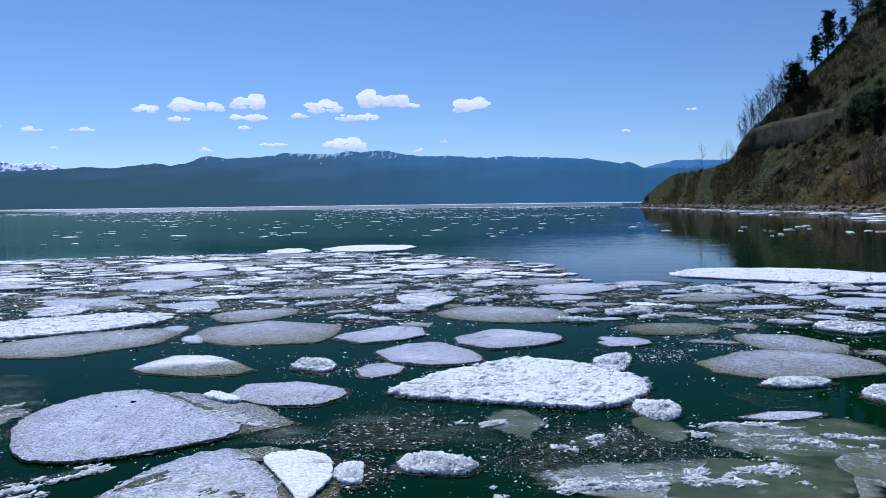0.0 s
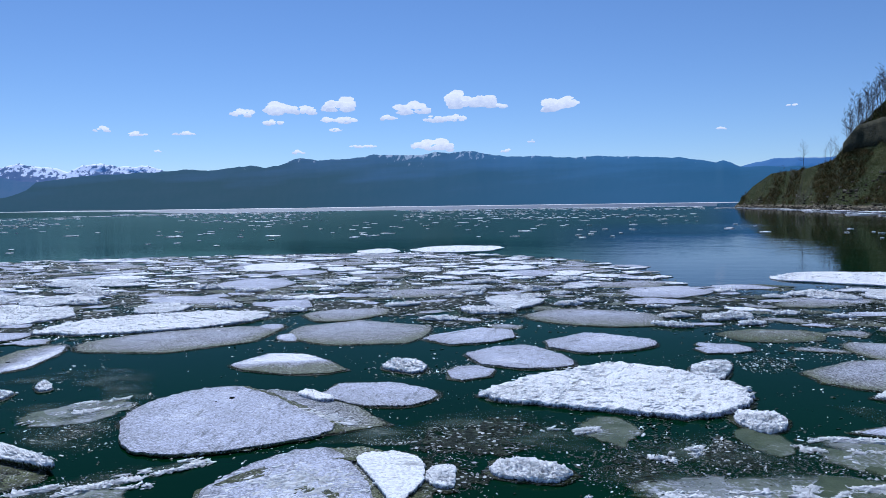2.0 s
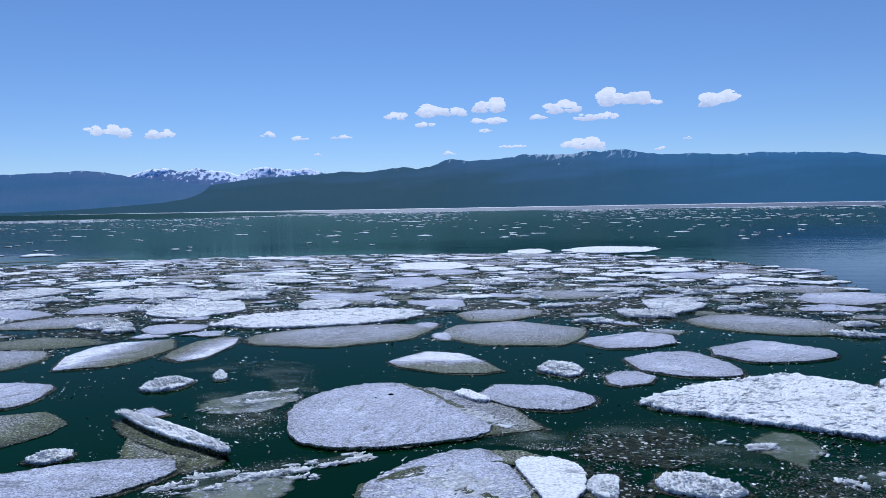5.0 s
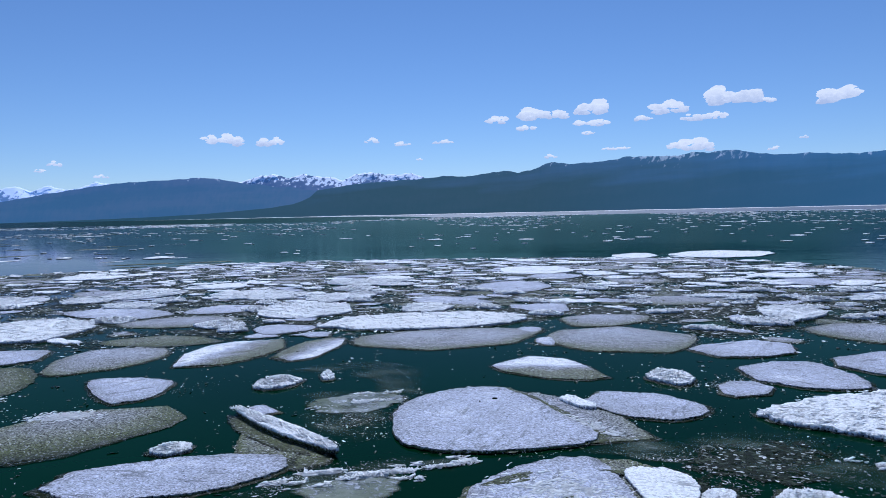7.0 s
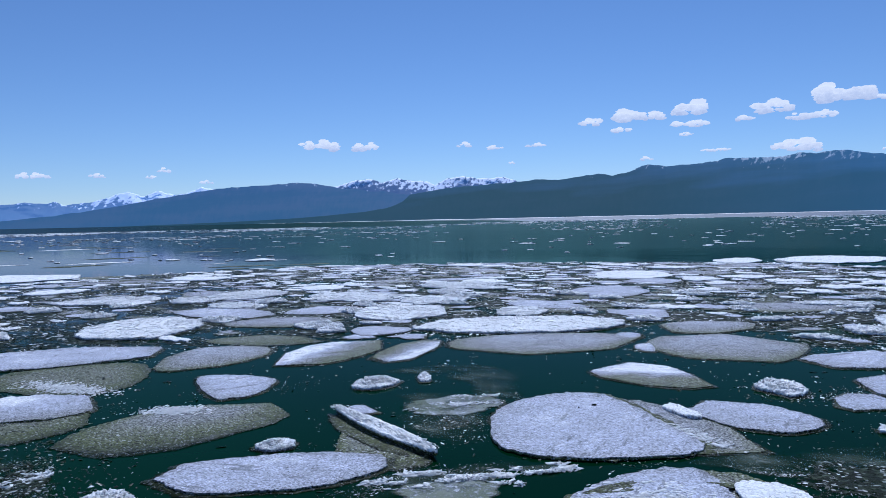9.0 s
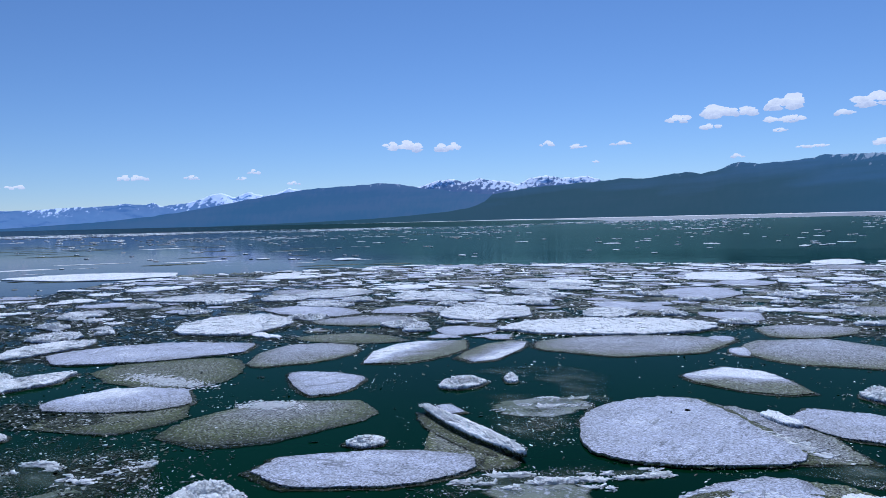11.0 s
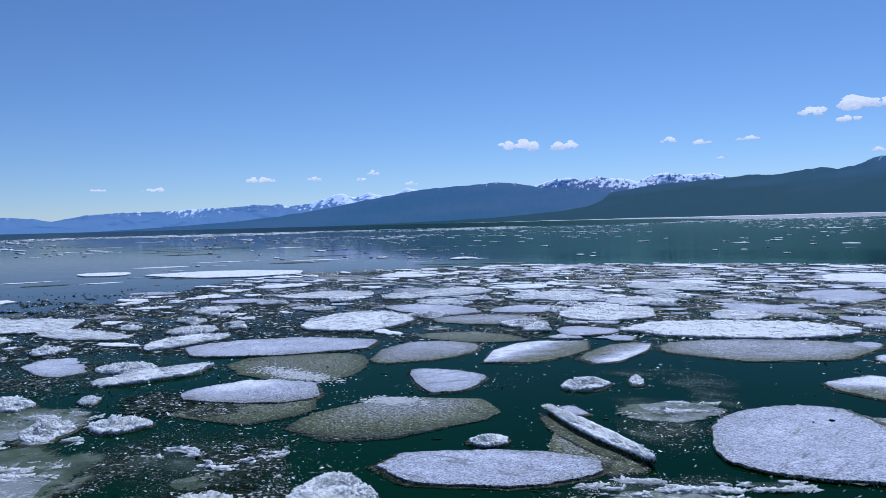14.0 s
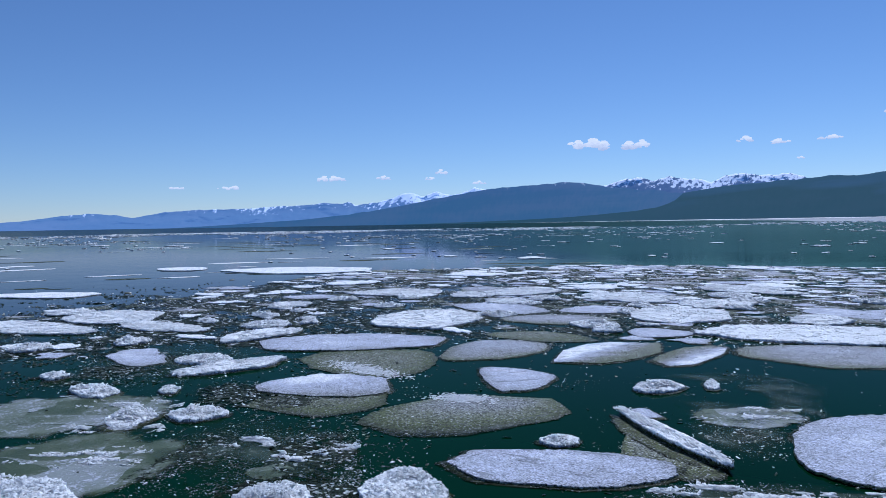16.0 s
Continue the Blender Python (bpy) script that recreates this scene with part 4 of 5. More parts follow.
# ---- the looser pack further out ----
rng = random.Random(11)


def in_pack(az, r):
    """Whether the pack reaches there."""
    edge = float(np.interp(az, [-32, -20, -11, -8, 0, 8, 40, 58, 66, 75, 90], [24, 24, 23, 29, 36, 40, 42, 40, 33, 26, 24]))
    return (15.0 if -12 < az < 62 else 13.0) < r < edge


loose = []
for attempt in range(6000):
    az, r = rng.uniform(-31, 86), 12 + 31 * rng.random() ** 0.75
    p, a = polar(az, r), min(2.4, 0.26 * math.exp(abs(rng.gauss(0, 0.95))))
    near = (0.62 if r > 20 else 0.92)
    if not in_pack(az, r) or any((p.x - qx) ** 2 + (p.y - qy) ** 2 < (near * (a + s)) ** 2 for qx, qy, s in placed):
        continue
    if az > 50 and r < 33 and rng.random() < 0.86:
        continue
    kind = rng.choices(["snowy", "pale", "grey", "murky"], [0.38, 0.3, 0.22, 0.1])[0]
    loose.append((kind, p.x, p.y, a, a * rng.uniform(0.45, 0.95), rng.uniform(-40, 40), rng.uniform(-0.3, 0.3), rng.uniform(0.8, 1.15), rng.uniform(-0.1, 0.1)))
    placed.append((p.x, p.y, a))
loose.sort(key=lambda f: math.hypot(f[1], f[2]) - 6 * f[3])
for f in loose[:195]:
    floe(*f, high=1.2 if f[0] == "snowy" else 0.8, wild=0.6)
rest = {"snowy": bmesh.new(), "other": bmesh.new()}
for f in loose[195:]:
    floe_mesh(rest["snowy" if f[0] == "snowy" else "other"], *f, 1.2 if f[0] == "snowy" else 0.8, None, pose(f[1], f[2], 0, 0, 0, f[5]), 0.6)

# thin wet ice and small bits that fill the gaps of the pack
for attempt in range(1500):
    az, r = rng.uniform(-31, 84), 17 + 24 * rng.random() ** 0.8
    p, a = polar(az, r), rng.uniform(0.12, 0.6)
    if in_pack(az, r) and noise.noise(Vector((p.x * 0.22, p.y * 0.22, 4.0))) > -0.12 and all((p.x - qx) ** 2 + (p.y - qy) ** 2 > (0.78 * s + 0.5 * a) ** 2 for qx, qy, s in placed):
        f = (rng.choice(("murky", "grey", "murky", "snowy")), p.x, p.y, a, a * rng.uniform(0.4, 0.9), rng.uniform(-40, 40), 0.0, 1.0, 0.0)
        floe_mesh(rest["snowy" if f[0] == "snowy" else "other"], *f, 0.7, None, pose(p.x, p.y, 0, 0, 0, f[5]), 0.8)


# crushed dark ice lying between the floes of the pack
bm = bmesh.new()
layer = bm.verts.layers.float.new("wet")
grid = []
for j in range(40):
    row = []
    for k in range(118):
        az, r = -32 + k, 12.5 + 0.78 * j
        edge = float(np.interp(az, [-32, -20, -11, -8, 0, 8, 40, 58, 66, 75, 90], [24, 24, 23, 29, 36, 40, 42, 40, 33, 26, 24]))
        v = bm.verts.new(polar(az, r, 0.005))
        v[layer] = min(1.0, max(0.0, (r - edge + 1.5) / 3.0) + max(0.0, (17 - r) / 5.0))
        row.append(v)
    grid.append(row)
for a, b in zip(grid, grid[1:]):
    for k in range(117):
        bm.faces.new((a[k], a[k + 1], b[k + 1], b[k]))
tagged(mesh_object("crushed_ice", bm, raft_mat), "dark crushed ice packed in the gaps between floes", "crushed ice", kind="stuff")


# ---- scattered ice on the open lake ----
def far_ice(bm, az, r, a, b, height, wet):
    p = polar(az, r)
    rim = outline(a, b, rng.uniform(-0.3, 0.3), 1.0, 0, 14, 0.2, az + r)
    fill_slab(bm, rim, height, height * 0.4, az, 2, wet, 0.05, depth=0.1, place=pose(p.x, p.y, 0, 0, 0, az + rng.uniform(-12, 12)))


for k in range(10000):
    az = rng.uniform(-30, 100)
    band = rng.random()
    r = 50 + 110 * rng.random() if band < 0.07 else 130 + 200 * rng.random() if band < 0.34 else 230 + 100 * rng.random() if az > 30 else 330 + 140 * rng.random()
    if az > 32 and r > 330:
        continue
    if az < -12 and r > 90 * (1 + max(0, -14 - az) * 0.02):
        continue
    if az > 55 and r < 90 and rng.random() < 0.5:
        continue
    drift = noise.noise(Vector((az * 0.12, r * 0.012, 5.0)))
    if drift < 0.02 * rng.uniform(-12, 8):
        continue
    a = 0.2 * math.exp(min(2.0, abs(rng.gauss(0, 0.75)))) * (0.45 + r / 300)
    far_ice(rest["snowy"], az, r, a, a * rng.uniform(0.7, 2.2), 0.03 + 0.00035 * r, 0.0)
# long thin rafts of wet ice drifting on the calm water beyond the pack
for k in range(85):
    az, r = rng.uniform(40, 88), 34 + 130 * rng.random() ** 1.3
    a, dark = rng.uniform(0.5, 2.6) * r / 60, rng.random() < 0.55
    far_ice(rest["other" if dark else "snowy"], az, r, a, a * rng.uniform(0.12, 0.4), 0.012, 0.72 if dark else 0.08)
for name, label in (("snowy", "scattered white ice floes drifting far out on the lake"), ("other", "grey and pale ice floes of the outer pack")):
    ob = mesh_object("drift_ice", rest[name], snow_mat if name == "snowy" else ice_mat)
    tagged(ob, label, "drift ice", kind="stuff")


# ---- loose bits between the floes ----
bits, dark_bits = [], []


def bit(x, y, size, heap=bits):
    heap.append((x, y, size))


def chips(name, heap, material, label):
    """Small broken lumps and splinters, each tilted in the water."""
    pick = np.random.RandomState(len(heap))
    spot = np.array(heap)
    count, sides = len(spot), 5
    angle = math.tau * (np.arange(sides)[None] + pick.uniform(-0.35, 0.35, (count, sides))) / sides
    long, turn = np.exp(pick.normal(0.35, 0.5, count)).clip(0.7, 3.6)[:, None], pick.uniform(0, math.tau, count)[:, None]
    size = spot[:, 2:3]
    u, v = size * long * np.cos(angle), size * np.sin(angle) * pick.uniform(0.5, 1.1, (count, sides))
    verts = np.zeros((count, sides + 1, 3))
    verts[:, :sides, 0] = spot[:, 0:1] + u * np.cos(turn) - v * np.sin(turn)
    verts[:, :sides, 1] = spot[:, 1:2] + u * np.sin(turn) + v * np.cos(turn)
    verts[:, :sides, 2] = 0.003 + u * pick.normal(0, 0.22, (count, 1)) + v * pick.normal(0, 0.3, (count, 1))
    verts[:, sides, :2] = spot[:, :2] + pick.uniform(-0.5, 0.5, (count, 2)) * size
    verts[:, sides, 2] = 0.003 + size[:, 0] * pick.uniform(0.15, 0.75, count)
    fan = np.array([(k, (k + 1) % sides, sides) for k in range(sides)])
    data = raw_mesh(name, verts.reshape(-1, 3), (np.arange(count)[:, None, None] * (sides + 1) + fan[None]).reshape(-1, 3))
    return tagged(part_of(name, data, material, None), label, "brash ice", kind="stuff")


def brash(x, y, a, b, turn, count, heap=bits):
    c, s = math.cos(radians(turn)), math.sin(radians(turn))
    for k in range(count):
        u, v = rng.gauss(0, 0.55) * a, rng.gauss(0, 0.55) * b
        if noise.noise(Vector((x + u * 1.7, y + v * 2.6, 2.0))) > -0.1:
            bit(x + u * c - v * s, y + u * s + v * c, 0.0042 * math.exp(min(1.4, abs(rng.gauss(0, 0.6)))) * (0.75 + math.hypot(x, y) * 0.025), heap)


def clump(x, y, a, b, turn, count):
    """A raft of dark crushed bits with bright chips among them."""
    c, s = math.cos(radians(turn)), math.sin(radians(turn))
    for k in range(count * 2):
        u, v = max(-1.3, min(1.3, rng.gauss(0, 0.6))) * a, max(-1.3, min(1.3, rng.gauss(0, 0.6))) * b
        if noise.noise(Vector((x + u * 2.2, y + v * 3.0, 6.0))) < -0.08:
            continue
        bit(x + u * c - v * s, y + u * s + v * c, 0.0036 * math.exp(min(1.5, abs(rng.gauss(0, 0.6)))), bits if rng.random() < 0.4 else dark_bits)


def dark_brash(az, r, wide, deep, count):
    # clear dark bits in long clumps
    for k in range(count):
        a, d = az + rng.gauss(0, 0.5) * wide, r + rng.gauss(0, 0.5) * deep
        p = polar(a, d)
        if noise.noise(Vector((a * 0.5, d * 0.9, 2.0))) > 0.0 and (az > 55 or d < 15 or in_pack(a, d)):
            bit(p.x, p.y, (0.004 + 0.0006 * d) * math.exp(min(1.0, abs(rng.gauss(0, 0.5)))), dark_bits)


def lay_brash():
    dark_brash(72, 25, 12, 7, 7000)
    dark_brash(78, 17, 9, 7, 4500)
    dark_brash(62, 17, 8, 7, 2600)
    dark_brash(40, 28, 26, 16, 12000)
    dark_brash(8, 27, 22, 14, 12000)
    # the next two small clumps of chips stand in for dark weed
    dark_brash(28.3, 9.9, 1.4, 0.4, 700)
    dark_brash(-12.6, 8.0, 0.9, 0.2, 600)
    dark_brash(-22, 17, 10, 6, 4000)
    dark_brash(64, 9, 9, 2.5, 1000)
    dark_brash(-10, 8, 9, 1.6, 1500)
    brash(1.39, 7.15, 1.17, 0.79, 199, 4200, dark_bits)
    brash(-1.6, 7.55, 0.75, 0.22, 12, 1500)
    brash(-8.07, 3.49, 1.2, 0.7, 168, 2200, dark_bits)
    brash(-24.29, 8.15, 3.46, 5.14, 312, 2600, dark_bits)
    brash(-14.13, 4.62, 2.02, 1.42, 165, 1300, dark_bits)
    brash(-5.22, 6.46, 1.00, 0.33, 333, 900)
    brash(-5.05, 7.71, 0.76, 0.46, 132, 500)
    brash(-0.73, 6.79, 0.79, 0.44, 259, 600)
    brash(-6.84, 3.76, 0.75, 0.23, 328, 900)
    brash(-4.14, 5.96, 0.84, 0.28, 57, 1200)
    brash(-1.3, 11.2, 0.9, 0.5, 20, 900)
    brash(3.3, 11.9, 1.0, 0.6, 0, 1100)
    brash(6.5, 10.6, 1.3, 1.6, 0, 2400, dark_bits)
    for x, y, a, b, turn, count in ((0.91, 7.07, 0.44, 0.52, 0, 700), (1.80, 7.40, 0.49, 0.57, 0, 800), (-8.35, 2.82, 0.41, 1.12, 45, 1300), (-7.68, 4.00, 0.66, 1.07, 45, 1700),
                                    (-6.85, 3.17, 1.00, 0.37, 46, 900), (-13.82, 3.67, 0.87, 1.3, 43, 1700), (-5.05, 7.75, 0.33, 0.29, 45, 300), (-4.93, 8.82, 0.18, 0.28, 44, 200),
                                    (-1.27, 6.82, 0.5, 0.3, 9, 350), (-0.62, 7.88, 0.79, 0.5, 23, 500), (-10.43, 4.85, 1.0, 0.7, 34, 700), (2.7, 7.0, 0.9, 0.5, 10, 900), (-9.4, 1.9, 0.9, 0.9, 40, 1300)):
        clump(x, y, a, b, turn, count)
    for k in range(56000):
        az, r = rng.uniform(-31, 86), 12 + 29 * rng.random() ** 0.9
        p = polar(az, r)
        if az > 48 and r < 25 and rng.random() < 0.7:
            continue
        if not in_pack(az, r) or noise.noise(Vector((p.x * 0.35, p.y * 0.35, 9.0))) + 0.5 * noise.noise(Vector((p.x * 1.3, p.y * 1.3, 2.0))) < 0.0:
            continue
        bit(p.x, p.y, (0.003 + 0.0005 * r) * math.exp(min(1.1, abs(rng.gauss(0, 0.5)))))
    for x, y, a in placed:
        close = math.hypot(x, y) < 14
        for k in range(int(130 + 220 * a) if close else int(30 + 40 * a) if math.hypot(x, y) < 20 else 12):
            t = rng.uniform(0, math.tau)
            f = 0.85 + rng.random() ** 2.5 * (0.7 if close else 0.5)
            if noise.noise(Vector((math.cos(t) * 1.5 + x, math.sin(t) * 1.5 + y, 1.0))) < 0.16:
                continue
            bit(x + a * f * math.cos(t), y + a * f * math.sin(t), (0.0042 if close else 0.009) * math.exp(min(1.4, abs(rng.gauss(0, 0.6)))))


def crust_streak(x, y, a, b, turn, count, size=0.0065, rise=0.04, label="streak of broken white ice crust awash in dark water"):
    """Shards of ice heaped in a ragged streak, resting on a sunken plate."""
    seed = int((x * 7.3 + y * 3.1) * 10) % 5000
    pick = np.random.RandomState(seed)
    thing = new("ice_crust")
    thing.matrix_world = pose(x, y, 0, 0, 0, turn)
    tagged(thing, label, "broken ice", "crusts of broken ice at the surface")
    spot = pick.normal(0, 0.5, (count * 3, 2)).clip(-1.15, 1.15) * (a, b)
    dense = np.array([noise.noise(Vector((u * 2.2 + x, v * 5.0 + y, 3.0))) + 0.5 * noise.noise(Vector((u * 6 + x, v * 11 + y, 8.0))) for u, v in spot])
    keep = np.argsort(-dense)[:count]
    spot, dense = spot[keep], dense[keep].clip(0, 1)
    lift = 0.004 + rise * dense * pick.random_sample(count)
    sizes = np.exp(pick.normal(math.log(size), 0.5, count)).clip(0.003, 0.03)
    data = shard_mesh("shards", np.column_stack([spot, lift]), sizes, pick.normal(0.15, 0.6, count), np.full(count, 0.28), 2.6, seed)
    tagged(part_of("ice_rubble", data, shard_mat, thing), kind="stuff")
    rim = outline(a * 1.2, b * 1.25, 0.1, 1.0, 0.05, 80, 0.1, seed % 40, 0.25)
    part("sunken_plate", fill_slab(bmesh.new(), rim, 0.003, 0.001, seed % 30, 8, 0.2, 0.8, depth=0.02), slush_mat, thing, "olive sunken ice under the crust")


crust_streak(1.7, 6.32, 1.15, 0.2, 6, 4500)
crust_streak(2.55, 6.62, 0.5, 0.2, 20, 2400)
crust_streak(3.2, 7.95, 0.65, 0.32, 14, 2700)
crust_streak(3.5, 7.35, 0.55, 0.14, -8, 1260)
crust_streak(4.3, 7.6, 0.5, 0.16, 12, 900)
crust_streak(0.5, 8.25, 0.42, 0.14, 14, 780)
crust_streak(1.35, 7.5, 0.3, 0.12, 40, 480)
crust_streak(-4.1, 6.05, 0.62, 0.2, 33, 3900)
crust_streak(-3.4, 6.78, 0.26, 0.12, 40, 1020)
crust_streak(-5.55, 8.4, 0.5, 0.12, 40, 720)
crust_streak(-5.5, 9.02, 0.3, 0.08, 40, 450)
crust_streak(-9.1, 1.95, 0.6, 0.3, 52, 2400)
crust_streak(-10.1, 2.6, 0.5, 0.22, 50, 1260)
crust_streak(-11.2, 3.1, 0.6, 0.18, 48, 1140)
crust_streak(-8.4, 3.6, 0.5, 0.2, 40, 720)
crust_streak(-7.6, 3.7, 0.2, 0.14, 40, 900, rise=0.1)
crust_streak(-7.6, 4.2, 0.14, 0.1, 40, 600, rise=0.12)
lay_brash()
chips("brash_ice", bits, brash_mat, "loose dark and white brash ice floating between the floes")
chips("dark_brash_ice", dark_bits, dark_brash_mat, "dark clear brash ice drifting in long clumps")


# ---- fast ice under the far shore ----
far_rows = [[polar(az, 2560 - (2560 - 470) * f * min(1.0, max(0.0, (40 - az) / 14)), 0.05) for az in range(-13, 41)] for f in (1.0, 0.7, 0.4, 0.0)]
fast = spread("fast_ice", far_rows, None)
n = Nodes("grey_fast_ice")
tone = n.ramp(n.noise(0.01, 4, 0.6), (0.35, (0.045, 0.06, 0.085)), (0.65, (0.085, 0.095, 0.125)))
fast.data.materials.append(n.set(base=tone, rough=0.5))
tagged(fast, "grey lavender sheet of fast ice along the far shore", "ice sheet", kind="structure")
bank = spread("shore_snow", [[polar(az * 0.25, 2580 + 20 * j, (0.0, 1.5, 2.0)[j] * (0.75 + 0.5 * noise.noise(Vector((az * 0.08, 1, 1)))) * min(1.0, max(0.02, (47 - az * 0.25) / 14))) for az in range(-60, 190)] for j in range(3)], snow_mat)
tagged(bank, "thin white snow bank on the far shore", "snow bank", kind="structure")


# ---- clouds ----
def make_cloud():
    n = Nodes("cloud")
    tone = n.ramp(n.noise(0.02, 5, 0.6), (0.3, (0.1, 0.1, 0.11)), (0.6, (0.14, 0.14, 0.14)))
    up = n.add("SeparateXYZ", {"Vector": n.coords("Generated")}).outputs["Z"]
    puffs = n.noise(0.03, 5, 0.6)
    # sunlight painted as glow: white on top, bluish shade towards the foot
    shine = n.ramp(n.math("ADD", up, n.math("MULTIPLY", n.math("SUBTRACT", puffs, 0.5), 1.0)), (0.0, (0.62, 0.67, 0.79)), (0.65, (1.0, 0.985, 0.96)))
    solid = n.add("Attribute", attribute_name="solid").outputs["Fac"]
    thick = n.ramp(n.math("ADD", n.math("SUBTRACT", solid, 0.5), n.noise(0.045, 6, 0.7)), (0.38, 0.0), (0.62, 1.0))
    return n.set(base=tone, rough=1.0, spec=0.0, glow=shine, glow_strength=1.12, alpha=thick)


cloud_mat = make_cloud()


def cloud(az, up, wide, high):
    """A small fair-weather cloud: flat foot, heaped puffs. Sizes in degrees of the sky."""
    r = 4850
    w, h = math.tan(radians(wide)) * r * 0.56, math.tan(radians(high)) * r / 2
    centre = polar(az, r, math.tan(radians(up)) * r)
    side, away = polar(az + 90, 1), polar(az, 1)
    bm = bmesh.new()
    solid = bm.verts.layers.float.new("solid")
    rnd = random.Random(int(az * 100) + 7)
    for k in range(int(18 + wide * 15)):
        u = rnd.uniform(-1, 1)
        room = (1 - abs(u) ** 1.6) * (0.65 + 0.5 * noise.noise(Vector((u * 2.2 + az, up, 1))))
        if room < 0.36:
            continue
        v = rnd.uniform(-0.85 + 0.5 * noise.noise(Vector((u * 3 + az, up, 4))), max(-0.6, 2.1 * room - 1))
        size = h * rnd.uniform(0.22, 0.58) * (0.5 + 0.5 * room)
        at = centre + side * u * w + Vector((0, 0, v * h)) + away * rnd.uniform(-0.4, 0.4) * h
        made = bmesh.ops.create_icosphere(bm, subdivisions=3, radius=1.0)["verts"]
        for q in made:
            q[solid] = min(1.0, 0.62 + 0.8 * room) * (1.0 if high > 0.45 else 0.85)
            d = q.co.copy()
            lump = 1 + 0.4 * noise.noise(d * 1.5 + at * 0.01) + 0.2 * noise.noise(d * 4 + at * 0.01)
            q.co = at + (side * d.x * 1.9 + away * d.y + Vector((0, 0, d.z * (0.7 if d.z < 0 else 0.9)))) * size * lump
    return tagged(mesh_object("cloud", bm, cloud_mat), "small white fair-weather cloud with a flat foot", "cloud", "clouds over the far shore")


CLOUDS = """21.14 6.93 2.5 .6|18.45 7.32 2.7 1.1|16.74 7.17 1.9 .7|19.12 6.29 2.1 .5|14.2 7.58 2.2 1.2|14.03 6.51 3.8 .6|14.56 5.74 1.4 .35|8.9 7.29 4.0 .9
10.54 6.63 1.6 .6|4.63 7.91 4.4 1.5|6.6 6.57 4.6 .7|2.21 7.41 1.0 .5|-1.98 7.44 2.8 1.25|12.49 4.55 2.3 .35|7.3 4.6 4.2 .9|-17.68 6.51 1.3 .25
-13.25 5.19 .9 .25|1.88 4.05 1.2 .25|17.22 4.1 1.1 .3|.07 4.71 .8 .25|41.29 5.78 3.6 .9|37.84 5.57 2.3 .7|30.63 5.57 2.5 .5|28.24 5.31 1.9 .4
25.42 5.37 2.4 .35|56.3 3.52 1.8 .35|52 3.9 1.1 .35|27 4.12 .7 .2|71.14 2.89 1.2 .3|60.37 3.5 3.2 .45|49.25 3.06 1.1 .3|67.6 2.9 2.1 .35|53 3.45 1.2 .3"""
for row in CLOUDS.replace("\n", "|").split("|"):
    cloud(*[float(v) for v in row.split()])


# ---- on the headland ----
def hill_at(az, up):
    """The place on the headland seen at that bearing and height angle."""
    return min((hill_place(az, k / 200) for k in range(201)), key=lambda p: abs(math.degrees(math.atan2(p.z - 2.4, math.hypot(p.x, p.y))) - up))


def tube(bm, a, b, ra, rb, sides=5):
    """A tapered stem from a to b."""
    axis = (b - a).normalized()
    u = axis.orthogonal().normalized()
    v = axis.cross(u)
    loops = [[bm.verts.new(c + (u * math.cos(math.tau * k / sides) + v * math.sin(math.tau * k / sides)) * r) for k in range(sides)] for c, r in ((a, ra), (b, rb))]
    for k in range(sides):
        m = (k + 1) % sides
        bm.faces.new((loops[0][k], loops[0][m], loops[1][m], loops[1][k]))


def make_bark(name, dark, light):
    n = Nodes(name)
    bands = n.noise(1.0, 4, 0.6, n.add("Mapping", {"Vector": n.place(), "Scale": (2.0, 2.0, 6.0)}).outputs["Vector"])
    return n.set(base=n.ramp(bands, (0.35, dark), (0.65, light)), rough=0.9, spec=0.2)


def make_needles(name, dark, light):
    n = Nodes(name)
    rand = n.add("NewGeometry").outputs["Random Per Island"]
    return n.set(base=n.ramp(rand, (0.0, dark), (1.0, light)), rough=0.8, spec=0.06)


bare_mat = make_bark("bare_bark", (0.035, 0.028, 0.022), (0.12, 0.1, 0.085))
birch_mat = make_bark("birch_bark", (0.1, 0.09, 0.08), (0.5, 0.48, 0.45))
twig_mat = make_bark("twigs", (0.05, 0.038, 0.028), (0.14, 0.11, 0.085))
pine_mat = make_needles("pine_needles", (0.018, 0.034, 0.012), (0.06, 0.095, 0.034))


